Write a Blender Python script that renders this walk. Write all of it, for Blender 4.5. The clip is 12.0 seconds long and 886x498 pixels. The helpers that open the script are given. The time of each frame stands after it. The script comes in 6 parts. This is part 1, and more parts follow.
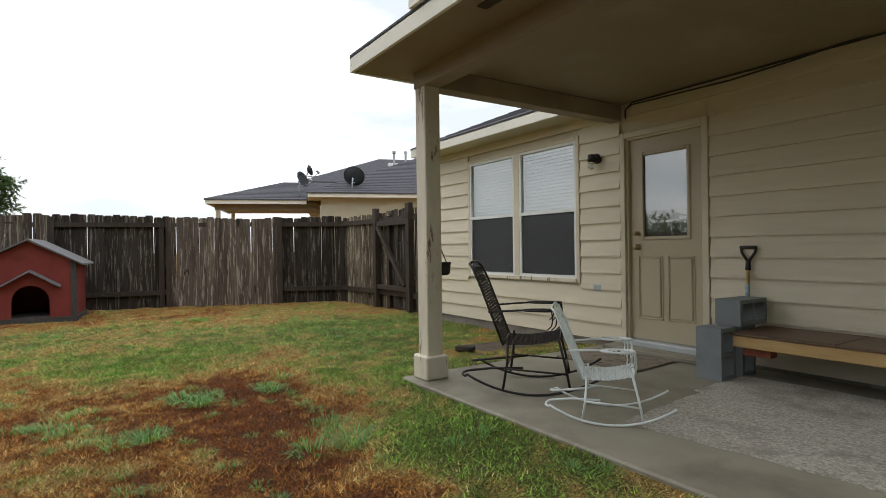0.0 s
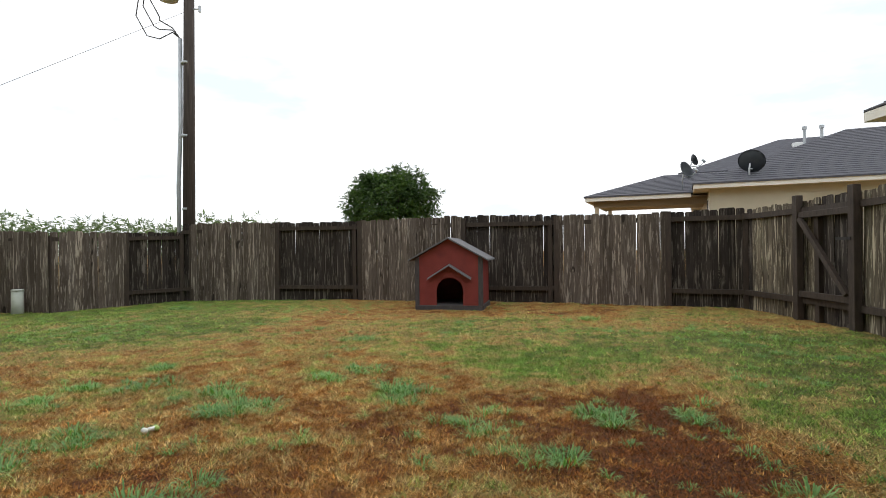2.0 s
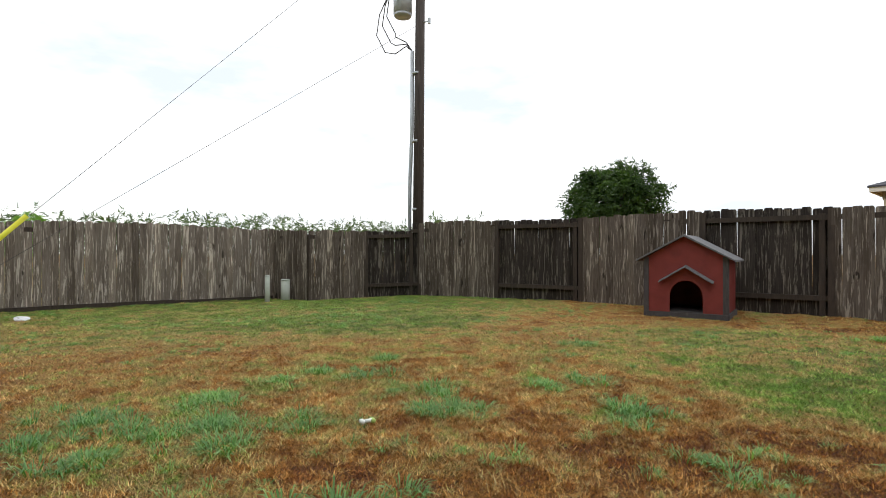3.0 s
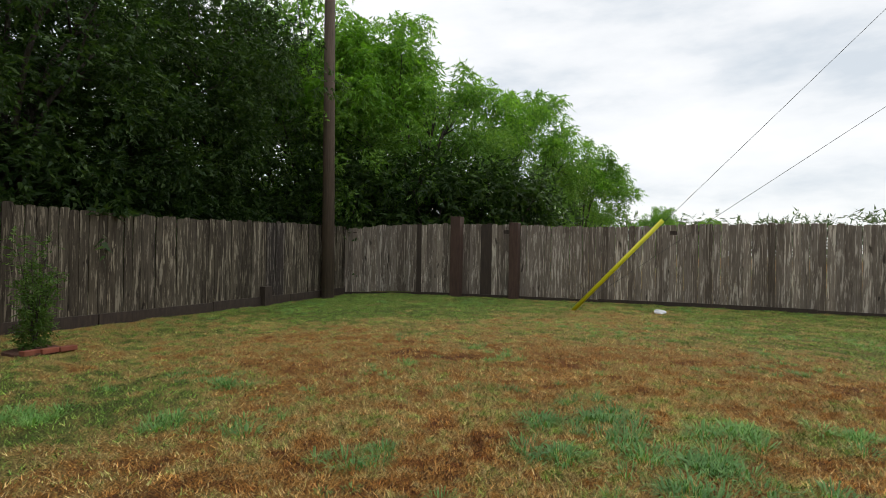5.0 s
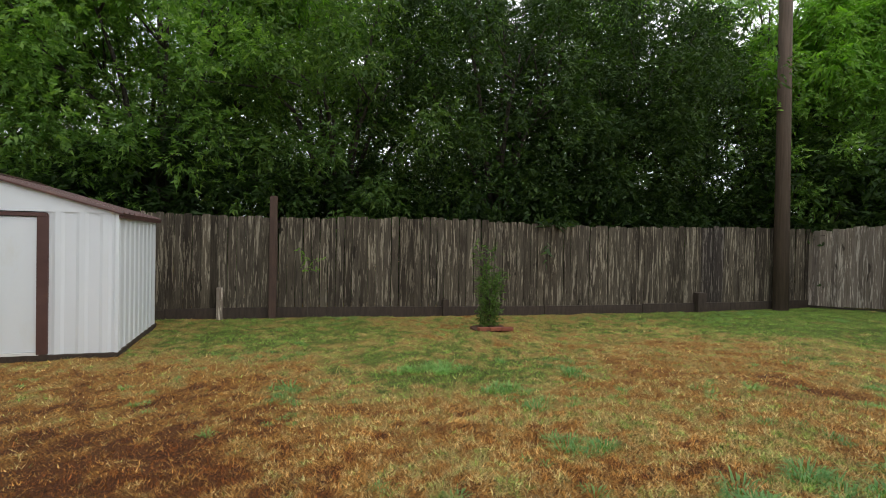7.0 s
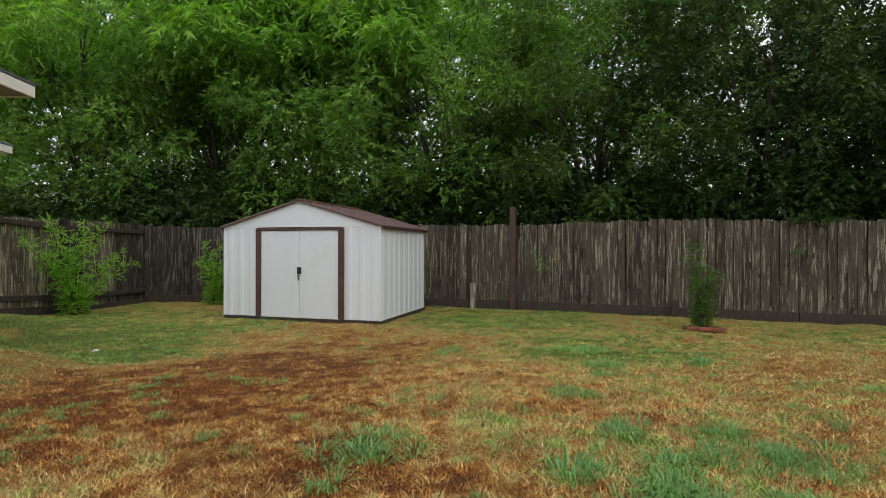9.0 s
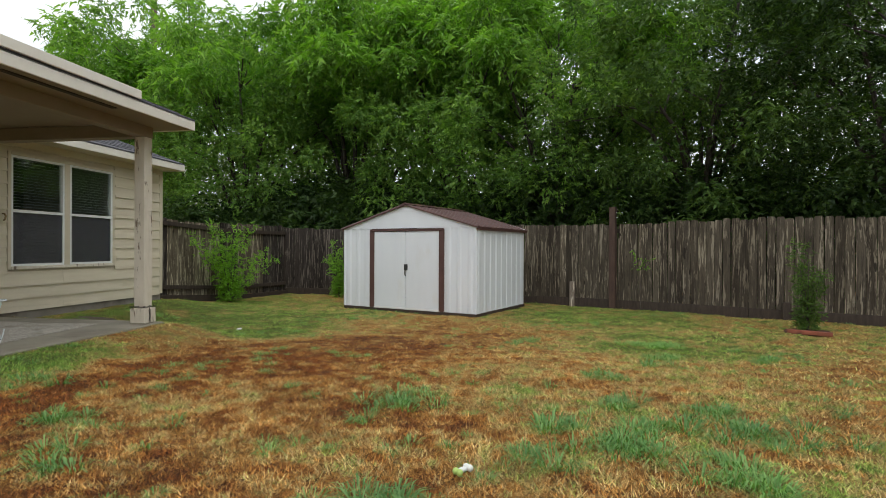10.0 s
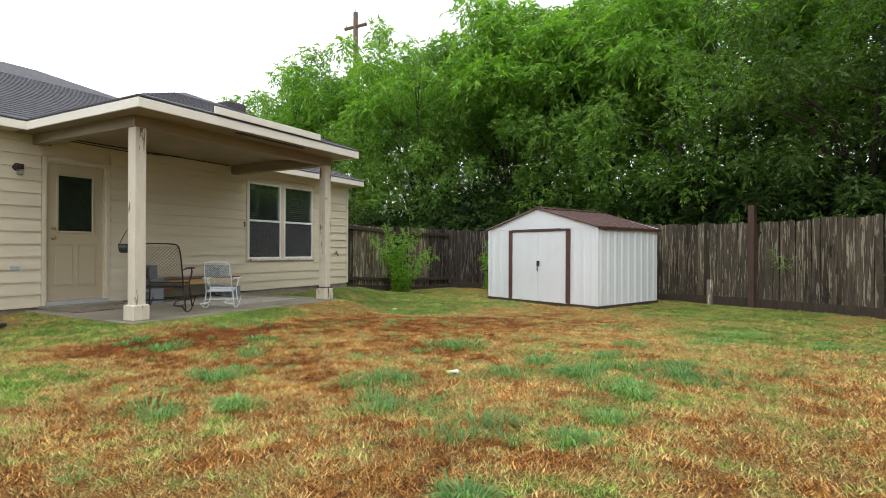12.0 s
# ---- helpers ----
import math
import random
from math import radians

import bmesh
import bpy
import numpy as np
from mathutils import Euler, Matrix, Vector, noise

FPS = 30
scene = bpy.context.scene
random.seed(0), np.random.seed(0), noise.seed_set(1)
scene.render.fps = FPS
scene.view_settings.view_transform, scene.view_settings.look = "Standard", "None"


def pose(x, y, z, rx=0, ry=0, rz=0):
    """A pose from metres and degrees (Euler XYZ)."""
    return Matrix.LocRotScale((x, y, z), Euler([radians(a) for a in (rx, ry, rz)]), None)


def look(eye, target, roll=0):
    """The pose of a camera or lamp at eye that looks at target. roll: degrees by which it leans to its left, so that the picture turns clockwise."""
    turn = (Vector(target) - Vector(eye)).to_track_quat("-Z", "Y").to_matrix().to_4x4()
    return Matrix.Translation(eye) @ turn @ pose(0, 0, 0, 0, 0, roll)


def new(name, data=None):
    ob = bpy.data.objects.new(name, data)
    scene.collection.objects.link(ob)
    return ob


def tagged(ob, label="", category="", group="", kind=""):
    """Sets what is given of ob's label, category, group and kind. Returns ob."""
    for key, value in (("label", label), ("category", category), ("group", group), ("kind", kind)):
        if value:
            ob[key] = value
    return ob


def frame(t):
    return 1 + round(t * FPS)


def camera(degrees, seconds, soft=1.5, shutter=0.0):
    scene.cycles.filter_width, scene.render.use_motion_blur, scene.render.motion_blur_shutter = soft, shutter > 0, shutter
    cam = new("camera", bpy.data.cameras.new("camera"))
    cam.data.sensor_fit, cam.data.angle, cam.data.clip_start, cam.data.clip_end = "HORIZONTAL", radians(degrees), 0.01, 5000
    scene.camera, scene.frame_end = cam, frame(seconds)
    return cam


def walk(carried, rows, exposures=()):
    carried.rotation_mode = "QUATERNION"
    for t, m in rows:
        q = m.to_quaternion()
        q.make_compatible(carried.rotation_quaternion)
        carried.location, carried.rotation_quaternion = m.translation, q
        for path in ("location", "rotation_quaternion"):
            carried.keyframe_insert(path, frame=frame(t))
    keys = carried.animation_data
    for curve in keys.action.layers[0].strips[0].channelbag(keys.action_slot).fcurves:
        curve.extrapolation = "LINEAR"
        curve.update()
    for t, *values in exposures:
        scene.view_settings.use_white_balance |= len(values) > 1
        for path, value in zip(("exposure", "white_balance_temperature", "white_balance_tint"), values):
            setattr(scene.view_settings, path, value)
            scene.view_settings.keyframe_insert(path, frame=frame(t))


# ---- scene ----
cam = camera(78.3, 12.0, 0.7)
PATH = [
    (0, (0.601, -0.087, 1.115), (1.707, 1.579, 1.113), -0.8),
    (0.5, (0.544, 0.023, 1.118), (1.43, 1.816, 1.112), -0.8),
    (1, (0.486, 0.181, 1.114), (1.096, 2.086, 1.113), -0.7),
    (1.5, (0.464, 0.362, 1.086), (0.73, 2.344, 1.093), -0.5),
    (2, (0.487, 0.69, 1.11), (0.35, 2.685, 1.117), -0.6),
    (2.5, (0.498, 0.935, 1.118), (-0.045, 2.86, 1.117), -0.0),
    (3, (0.352, 1.148, 1.058), (-0.546, 2.935, 1.072), 0.1),
    (3.2, (0.336, 1.258, 1.045), (-0.728, 2.951, 1.063), 0.1),
    (4.8, (0.326, 2.074, 1.044), (-1.664, 2.283, 1.053), 0.9),
    (5, (0.305, 2.205, 1.042), (-1.695, 2.171, 1.045), 1.0),
    (5.5, (0.312, 2.743, 1.069), (-1.594, 2.136, 1.064), 0.9),
    (6, (0.276, 3.119, 1.113), (-1.439, 2.089, 1.101), 1.0),
    (6.5, (0.205, 3.423, 1.132), (-1.31, 2.117, 1.116), 1.0),
    (7, (0.206, 3.697, 1.169), (-1.062, 2.15, 1.142), 1.1),
    (7.2, (0.193, 3.909, 1.173), (-0.988, 2.296, 1.148), 1.0),
    (8.8, (-1.053, 5.612, 1.06), (-1.307, 3.629, 1.053), -0.1),
    (9, (-1.194, 5.688, 1.046), (-1.353, 3.695, 1.044), 0.1),
    (9.5, (-1.508, 6.044, 1.052), (-1.406, 4.046, 1.047), 0.1),
    (10, (-1.873, 6.397, 1.029), (-1.553, 4.423, 1.026), 0.2),
    (10.5, (-2.268, 6.739, 1.029), (-1.759, 4.805, 1.027), 0.1),
    (11, (-2.634, 7.045, 0.999), (-1.971, 5.158, 1.0), 0.2),
    (11.5, (-3.068, 7.28, 0.961), (-2.226, 5.466, 0.965), 0.1),
    (12, (-3.497, 7.55, 0.936), (-2.523, 5.804, 0.941), 0.2),
]
EXPOSURES = [(0.0, 0.33), (1.0, 0.4), (3.2, 0.36), (5.0, 0.0), (6.0, 0.10), (7.0, 0.40), (9.0, 0.32), (10.5, 0.36), (11.5, 0.44), (12.0, 0.74)]
SKY, SUN = 1.03, 0.6
walk(cam, [(t, look(eye, target, roll)) for t, eye, target, roll in PATH], EXPOSURES)

# ---- light: bright overcast ----
world = bpy.data.worlds.new("sky")
scene.world = world
world.use_nodes = True
wt = world.node_tree
wt.nodes.clear()
w_out = wt.nodes.new("ShaderNodeOutputWorld")
w_bg = wt.nodes.new("ShaderNodeBackground")
w_sky = wt.nodes.new("ShaderNodeTexSky")
w_sky.sky_type = "NISHITA"
w_sky.sun_disc = False
w_sky.sun_elevation, w_sky.sun_rotation = radians(52), radians(200)
w_tc = wt.nodes.new("ShaderNodeTexCoord")
w_map = wt.nodes.new("ShaderNodeMapping")
w_map.inputs["Scale"].default_value = (1.0, 1.0, 3.2)
w_n = wt.nodes.new("ShaderNodeTexNoise")
w_n.inputs["Scale"].default_value = 2.1
w_n.inputs["Detail"].default_value = 7
w_n.inputs["Roughness"].default_value = 0.55
w_r = wt.nodes.new("ShaderNodeValToRGB")
w_r.color_ramp.elements[0].position, w_r.color_ramp.elements[0].color = 0.36, (0.74, 0.80, 0.86, 1)
w_r.color_ramp.elements[1].position, w_r.color_ramp.elements[1].color = 0.60, (1.12, 1.12, 1.12, 1)
w_mid = w_r.color_ramp.elements.new(0.47)
w_mid.color = (0.98, 1.0, 1.02, 1)
w_scale = wt.nodes.new("ShaderNodeVectorMath")
w_scale.operation = "SCALE"
w_scale.inputs["Scale"].default_value = 0.10
w_mix = wt.nodes.new("ShaderNodeMix")
w_mix.data_type = "RGBA"
w_mix.inputs["Factor"].default_value = 0.88
wt.links.new(w_tc.outputs["Generated"], w_map.inputs["Vector"])
wt.links.new(w_map.outputs["Vector"], w_n.inputs["Vector"])
wt.links.new(w_n.outputs["Fac"], w_r.inputs["Fac"])
wt.links.new(w_sky.outputs["Color"], w_scale.inputs[0])
wt.links.new(w_scale.outputs["Vector"], w_mix.inputs["A"])
wt.links.new(w_r.outputs["Color"], w_mix.inputs["B"])
wt.links.new(w_mix.outputs["Result"], w_bg.inputs["Color"])
w_bg.inputs["Strength"].default_value = SKY
wt.links.new(w_bg.outputs["Background"], w_out.inputs["Surface"])

sun = new("sun", bpy.data.lights.new("sun", "SUN"))
sun.data.energy, sun.data.angle, sun.data.color = SUN, radians(70), (1, 0.96, 0.9)
sun.matrix_world = look((-10, 22, 40), (0, 0, 0))


# ---- materials ----
def material(name, rough=0.7, metal=0.0):
    m = bpy.data.materials.new(name)
    m.use_nodes = True
    b = m.node_tree.nodes["Principled BSDF"]
    b.inputs["Roughness"].default_value, b.inputs["Metallic"].default_value = rough, metal
    return m, m.node_tree, b


def ramp(nt, stops, src):
    r = nt.nodes.new("ShaderNodeValToRGB")
    e = r.color_ramp.elements
    while len(e) < len(stops):
        e.new(0.5)
    for k, (p, c) in enumerate(stops):
        e[k].position, e[k].color = p, (*c, 1)
    nt.links.new(src, r.inputs["Fac"])
    return r.outputs["Color"]


def noise_tex(nt, scale, stretch=(1, 1, 1), detail=5, rough=0.6, coord="Object", shift=True):
    tc = nt.nodes.new("ShaderNodeTexCoord")
    mp = nt.nodes.new("ShaderNodeMapping")
    mp.inputs["Scale"].default_value = stretch
    nt.links.new(tc.outputs[coord], mp.inputs["Vector"])
    if shift:
        oi = nt.nodes.new("ShaderNodeObjectInfo")
        mu = nt.nodes.new("ShaderNodeMath")
        mu.operation = "MULTIPLY"
        mu.inputs[1].default_value = 37.0
        nt.links.new(oi.outputs["Random"], mu.inputs[0])
        nt.links.new(mu.outputs[0], mp.inputs["Location"])
    n = nt.nodes.new("ShaderNodeTexNoise")
    n.inputs["Scale"].default_value, n.inputs["Detail"].default_value, n.inputs["Roughness"].default_value = scale, detail, rough
    nt.links.new(mp.outputs["Vector"], n.inputs["Vector"])
    return n.outputs["Fac"]


def mixc(nt, fac, a, b, mode="MIX"):
    m = nt.nodes.new("ShaderNodeMix")
    m.data_type, m.blend_type = "RGBA", mode
    for key, v in (("Factor", fac), ("A", a), ("B", b)):
        if isinstance(v, bpy.types.NodeSocket):
            nt.links.new(v, m.inputs[key])
        elif isinstance(v, tuple):
            m.inputs[key].default_value = (*v, 1)
        else:
            m.inputs[key].default_value = v
    return m.outputs["Result"]


def bump(nt, b, src, strength=0.3, dist=0.01):
    n = nt.nodes.new("ShaderNodeBump")
    n.inputs["Strength"].default_value, n.inputs["Distance"].default_value = strength, dist
    nt.links.new(src, n.inputs["Height"])
    nt.links.new(n.outputs["Normal"], b.inputs["Normal"])


def surface(name, c1, c2, scale=6, rough=0.7, stretch=(1, 1, 1), stain=None, stain_scale=1.2, stain_lo=0.55, stain_hi=0.75,
            bumps=0.25, bump_dist=0.004, metal=0.0, fine=60, by_object=0.0):
    """Two-scale painted or raw surface with grain, optional stains and a spread of tone from piece to piece."""
    m, nt, b = material(name, rough, metal)
    a = noise_tex(nt, scale, stretch)
    col = ramp(nt, [(0.3, c1), (0.7, c2)], a)
    if stain:
        s = noise_tex(nt, stain_scale, stretch, 8, 0.65)
        f = ramp(nt, [(stain_lo, (0, 0, 0)), (stain_hi, (1, 1, 1))], s)
        col = mixc(nt, f, col, stain)
    if by_object:
        oi = nt.nodes.new("ShaderNodeObjectInfo")
        v = ramp(nt, [(0, (1 - by_object,) * 3), (1, (1 + by_object * 0.6,) * 3)], oi.outputs["Random"])
        col = mixc(nt, 1.0, col, v, "MULTIPLY")
    nt.links.new(col, b.inputs["Base Color"])
    if bumps:
        bump(nt, b, noise_tex(nt, fine, stretch, 4), bumps, bump_dist)
    return m


SIDING = surface("painted siding", (0.64, 0.565, 0.43), (0.71, 0.635, 0.49), 2.5, 0.55, (3, 0.5, 6), (0.40, 0.34, 0.23), 1.1, 0.6, 0.85, 0.35, 0.003, fine=70, by_object=0.04)
TRIM = surface("cream trim paint", (0.60, 0.53, 0.40), (0.68, 0.61, 0.47), 3, 0.55, (1, 1, 1), (0.42, 0.34, 0.23), 2.5, 0.66, 0.8, 0.2, 0.002)
POSTPAINT = surface("worn post paint", (0.62, 0.56, 0.45), (0.73, 0.67, 0.56), 4, 0.6, (3, 3, 0.7), (0.20, 0.15, 0.10), 3.2, 0.585, 0.62, 0.4, 0.004)
# Same paint as the trim, its colour darkened to stand in for porch shade.
PORCHSHADE = surface("porch paint darkened for shade", (0.25, 0.195, 0.13), (0.30, 0.24, 0.165), 1.5, 0.6, (1, 1, 1), (0.36, 0.29, 0.20), 1.3, 0.55, 0.8, 0.2, 0.002)
FASCIA = surface("pale fascia paint", (0.76, 0.73, 0.64), (0.83, 0.80, 0.72), 3, 0.5, (1, 1, 1), (0.52, 0.48, 0.37), 2.0, 0.62, 0.85, 0.15, 0.002)
DOORPAINT = surface("door paint", (0.46, 0.39, 0.27), (0.49, 0.42, 0.30), 2, 0.45, (1, 1, 1), None, bumps=0.06, bump_dist=0.001)
WHITEVINYL = surface("white window vinyl", (0.74, 0.75, 0.74), (0.80, 0.81, 0.80), 3, 0.4, (1, 1, 1), (0.50, 0.48, 0.38), 3, 0.66, 0.85, 0.05, 0.001)
CONCRETE = surface("patio concrete", (0.215, 0.195, 0.150), (0.30, 0.275, 0.215), 2.0, 0.6, (1, 1, 1), (0.15, 0.125, 0.095), 1.1, 0.48, 0.68, 0.35, 0.003, fine=90)
FOUNDATION = surface("foundation concrete", (0.22, 0.20, 0.17), (0.30, 0.27, 0.24), 5, 0.9, (1, 1, 1), (0.12, 0.10, 0.08), 2, 0.5, 0.7, 0.5, 0.006, fine=50)
BLOCK = surface("painted grey block", (0.19, 0.21, 0.225), (0.235, 0.255, 0.27), 6, 0.85, (1, 1, 1), (0.30, 0.31, 0.31), 4, 0.66, 0.8, 0.6, 0.004, fine=110)
PINE = surface("pine timber", (0.44, 0.28, 0.11), (0.56, 0.37, 0.16), 6, 0.6, (8, 0.7, 8), (0.30, 0.17, 0.06), 3, 0.6, 0.8, 0.25, 0.002)
BENCHTOP = surface("brown board", (0.10, 0.058, 0.036), (0.145, 0.09, 0.058), 3, 0.45, (4, 0.6, 4), (0.19, 0.13, 0.09), 2, 0.6, 0.8, 0.2, 0.002)
BLACKMETAL = surface("dark wrought iron", (0.018, 0.016, 0.016), (0.035, 0.028, 0.026), 20, 0.5, (1, 1, 1), (0.10, 0.045, 0.02), 12, 0.62, 0.75, 0.15, 0.001, 0.3)
WHITEMETAL = surface("white enamelled iron", (0.68, 0.73, 0.74), (0.76, 0.80, 0.81), 20, 0.45, (1, 1, 1), (0.35, 0.20, 0.10), 14, 0.70, 0.78, 0.12, 0.001)
SHEDWHITE = surface("white shed steel", (0.72, 0.76, 0.80), (0.78, 0.82, 0.86), 1.5, 0.45, (1, 1, 0.4), (0.68, 0.69, 0.66), 1.6, 0.62, 0.85, 0.1, 0.002)
SHEDBROWN = surface("brown shed steel", (0.075, 0.035, 0.032), (0.11, 0.055, 0.048), 4, 0.5, (1, 1, 1), (0.17, 0.09, 0.06), 3, 0.6, 0.8, 0.1, 0.002)
SHEDROOF = surface("brown ribbed roof steel", (0.070, 0.034, 0.030), (0.11, 0.052, 0.045), 3, 0.42, (1, 1, 1), (0.19, 0.10, 0.065), 2.2, 0.56, 0.75, 0.1, 0.002)
DARKTIMBER = surface("dark wet timber", (0.030, 0.021, 0.015), (0.062, 0.043, 0.031), 5, 0.8, (4, 4, 0.8), (0.10, 0.08, 0.06), 3, 0.62, 0.8, 0.5, 0.005)
REDPAINT = surface("barn red paint", (0.19, 0.028, 0.023), (0.245, 0.038, 0.031), 4, 0.7, (1, 1, 1), (0.15, 0.026, 0.022), 3, 0.55, 0.75, 0.25, 0.003)
GREYTRIM = surface("weathered dark grey wood", (0.050, 0.044, 0.046), (0.09, 0.08, 0.08), 8, 0.85, (4, 4, 1), (0.15, 0.14, 0.13), 4, 0.62, 0.78, 0.5, 0.004)
DOGSHINGLE = surface("grey roofing felt", (0.10, 0.10, 0.105), (0.20, 0.20, 0.21), 30, 0.9, (1, 1, 1), (0.32, 0.31, 0.30), 5, 0.6, 0.8, 0.6, 0.004)
SHINGLE = surface("charcoal asphalt shingle", (0.060, 0.060, 0.070), (0.115, 0.115, 0.13), 9, 0.9, (1, 1, 1), (0.15, 0.15, 0.165), 22, 0.55, 0.7, 0.5, 0.004, by_object=0.18)
NSHINGLE = surface("grey violet shingle", (0.066, 0.067, 0.080), (0.105, 0.107, 0.125), 6, 0.9, (0.6, 0.6, 5), (0.10, 0.10, 0.12), 14, 0.5, 0.7, 0.5, 0.01)
NSIDING = surface("neighbour siding", (0.50, 0.46, 0.35), (0.56, 0.52, 0.40), 2, 0.6)
POLEWOOD = surface("creosoted pole", (0.040, 0.030, 0.026), (0.085, 0.066, 0.056), 4, 0.85, (6, 6, 0.35), (0.12, 0.10, 0.085), 4, 0.58, 0.75, 0.5, 0.01)
POLEWOOD2 = surface("weathered brown pole", (0.085, 0.060, 0.045), (0.14, 0.10, 0.075), 4, 0.85, (6, 6, 0.35), (0.06, 0.045, 0.035), 3, 0.55, 0.75, 0.5, 0.01)
GREYMETAL = surface("galvanised metal", (0.42, 0.45, 0.47), (0.52, 0.55, 0.57), 6, 0.45, (1, 1, 1), None, bumps=0.05, bump_dist=0.001, metal=0.3)
DISHGREY = surface("satellite dish grey", (0.05, 0.06, 0.07), (0.07, 0.08, 0.09), 4, 0.5, bumps=0.05)
YELLOW = surface("yellow guard plastic", (0.62, 0.62, 0.010), (0.72, 0.70, 0.02), 3, 0.45, (1, 1, 1), (0.45, 0.42, 0.02), 5, 0.62, 0.8, 0.05, 0.001)
PIPEGREEN = surface("pale green utility pipe", (0.42, 0.46, 0.40), (0.52, 0.55, 0.48), 5, 0.6, (1, 1, 1), (0.30, 0.34, 0.28), 5, 0.58, 0.8, 0.1, 0.002)
TOYWHITE = surface("white chewed toy", (0.70, 0.72, 0.68), (0.78, 0.79, 0.74), 20, 0.6, bumps=0.2)
TOYGREEN = surface("lime toy end", (0.38, 0.55, 0.14), (0.46, 0.62, 0.18), 20, 0.6, bumps=0.2)
LITTER = surface("white litter bag", (0.68, 0.70, 0.74), (0.80, 0.81, 0.83), 20, 0.5, bumps=0.6, bump_dist=0.01)
BRICK = surface("red garden brick", (0.24, 0.070, 0.040), (0.33, 0.11, 0.065), 12, 0.9, (1, 1, 1), (0.15, 0.06, 0.04), 6, 0.6, 0.8, 0.5, 0.004, by_object=0.2)
RUBBER = surface("black rubber", (0.02, 0.02, 0.02), (0.03, 0.03, 0.03), 20, 0.6, bumps=0.1)
WIRE = surface("dark cable", (0.03, 0.028, 0.026), (0.05, 0.045, 0.04), 20, 0.6, bumps=0)
BRASS = surface("aged brass", (0.30, 0.22, 0.11), (0.40, 0.30, 0.16), 20, 0.35, bumps=0, metal=0.9)
SCREEN = surface("near-black sheet", (0.035, 0.036, 0.040), (0.05, 0.05, 0.055), 90, 0.8, bumps=0.2, bump_dist=0.001)
BLIND = surface("white blind slat", (0.78, 0.79, 0.82), (0.83, 0.84, 0.86), 3, 0.6, bumps=0)
ROOMDARK = surface("plaster darkened for dim room", (0.10, 0.09, 0.08), (0.13, 0.12, 0.11), 2, 0.9, bumps=0)
MATBROWN = surface("brown bristle mat", (0.20, 0.165, 0.125), (0.38, 0.32, 0.25), 60, 1.0, (1, 1, 1), (0.10, 0.085, 0.07), 9, 0.5, 0.7, 1.0, 0.02, fine=120)
RUGTAN = surface("faded outdoor rug", (0.26, 0.24, 0.20), (0.66, 0.62, 0.54), 60, 1.0, (1, 1, 1), (0.24, 0.21, 0.17), 3, 0.5, 0.72, 0.9, 0.015, fine=100)
MUD = surface("bare damp soil", (0.075, 0.055, 0.042), (0.15, 0.115, 0.088), 9, 0.9, (1, 1, 1), (0.16, 0.13, 0.10), 16, 0.58, 0.75, 1.0, 0.03, fine=40)
REDSOIL = surface("red brown mulch", (0.09, 0.040, 0.026), (0.16, 0.075, 0.05), 25, 0.95, bumps=1.0, bump_dist=0.02)
BARK = surface("grey brown bark", (0.045, 0.036, 0.030), (0.095, 0.08, 0.066), 6, 0.9, (5, 5, 1), (0.13, 0.12, 0.10), 3, 0.6, 0.8, 0.8, 0.02)


def picket_material(name, dark, mid, light, wet):
    """Weathered fence board: soft grain, flaking pale wear, knots and broad damp stains, each board its own tone."""
    m, nt, b = material(name, 0.9)
    b.inputs["Specular IOR Level"].default_value = 0.25
    g = noise_tex(nt, 7, (9, 9, 0.7), 8, 0.7)
    col = ramp(nt, [(0.28, dark), (0.5, mid), (0.8, tuple(0.5 * (u + v) for u, v in zip(mid, light)))], g)
    w = noise_tex(nt, 1.6, (2.6, 2.6, 0.8), 7, 0.7)
    col = mixc(nt, ramp(nt, [(0.47, (0, 0, 0)), (0.62, (0.85, 0.85, 0.85))], w), col, wet)
    p = noise_tex(nt, 3.0, (8, 8, 1.0), 11, 0.72)
    col = mixc(nt, ramp(nt, [(0.535, (0, 0, 0)), (0.575, (0.9, 0.9, 0.9))], p), col, tuple(min(1, v * 1.35) for v in light))
    q = noise_tex(nt, 4.5, (2.2, 2.2, 1.0), 2, 0.4)
    col = mixc(nt, ramp(nt, [(0.715, (0, 0, 0)), (0.735, (0.9, 0.9, 0.9))], q), col, tuple(0.6 * v for v in dark))
    oi = nt.nodes.new("ShaderNodeObjectInfo")
    col = mixc(nt, 1.0, col, ramp(nt, [(0, (0.5, 0.48, 0.46)), (0.12, (0.78, 0.76, 0.74)), (0.6, (1.0, 1.0, 1.0)), (1, (1.3, 1.29, 1.25))], oi.outputs["Random"]), "MULTIPLY")
    nt.links.new(col, b.inputs["Base Color"])
    bump(nt, b, p, 0.6, 0.008)
    return m


PICKET_N = picket_material("grey brown pickets", (0.050, 0.040, 0.033), (0.135, 0.110, 0.090), (0.27, 0.235, 0.195), (0.072, 0.055, 0.044))
PICKET_W = picket_material("pale dry pickets", (0.095, 0.078, 0.064), (0.22, 0.185, 0.155), (0.39, 0.35, 0.30), (0.13, 0.105, 0.085))
PICKET_S = picket_material("mossy grey pickets", (0.030, 0.024, 0.017), (0.086, 0.072, 0.053), (0.205, 0.18, 0.135), (0.036, 0.028, 0.021))
PICKET_P = picket_material("peeling pale pickets", (0.040, 0.032, 0.024), (0.15, 0.125, 0.09), (0.36, 0.32, 0.235), (0.060, 0.046, 0.034))
PICKET_D = picket_material("dark pickets", (0.020, 0.016, 0.014), (0.042, 0.034, 0.029), (0.12, 0.105, 0.088), (0.024, 0.019, 0.016))


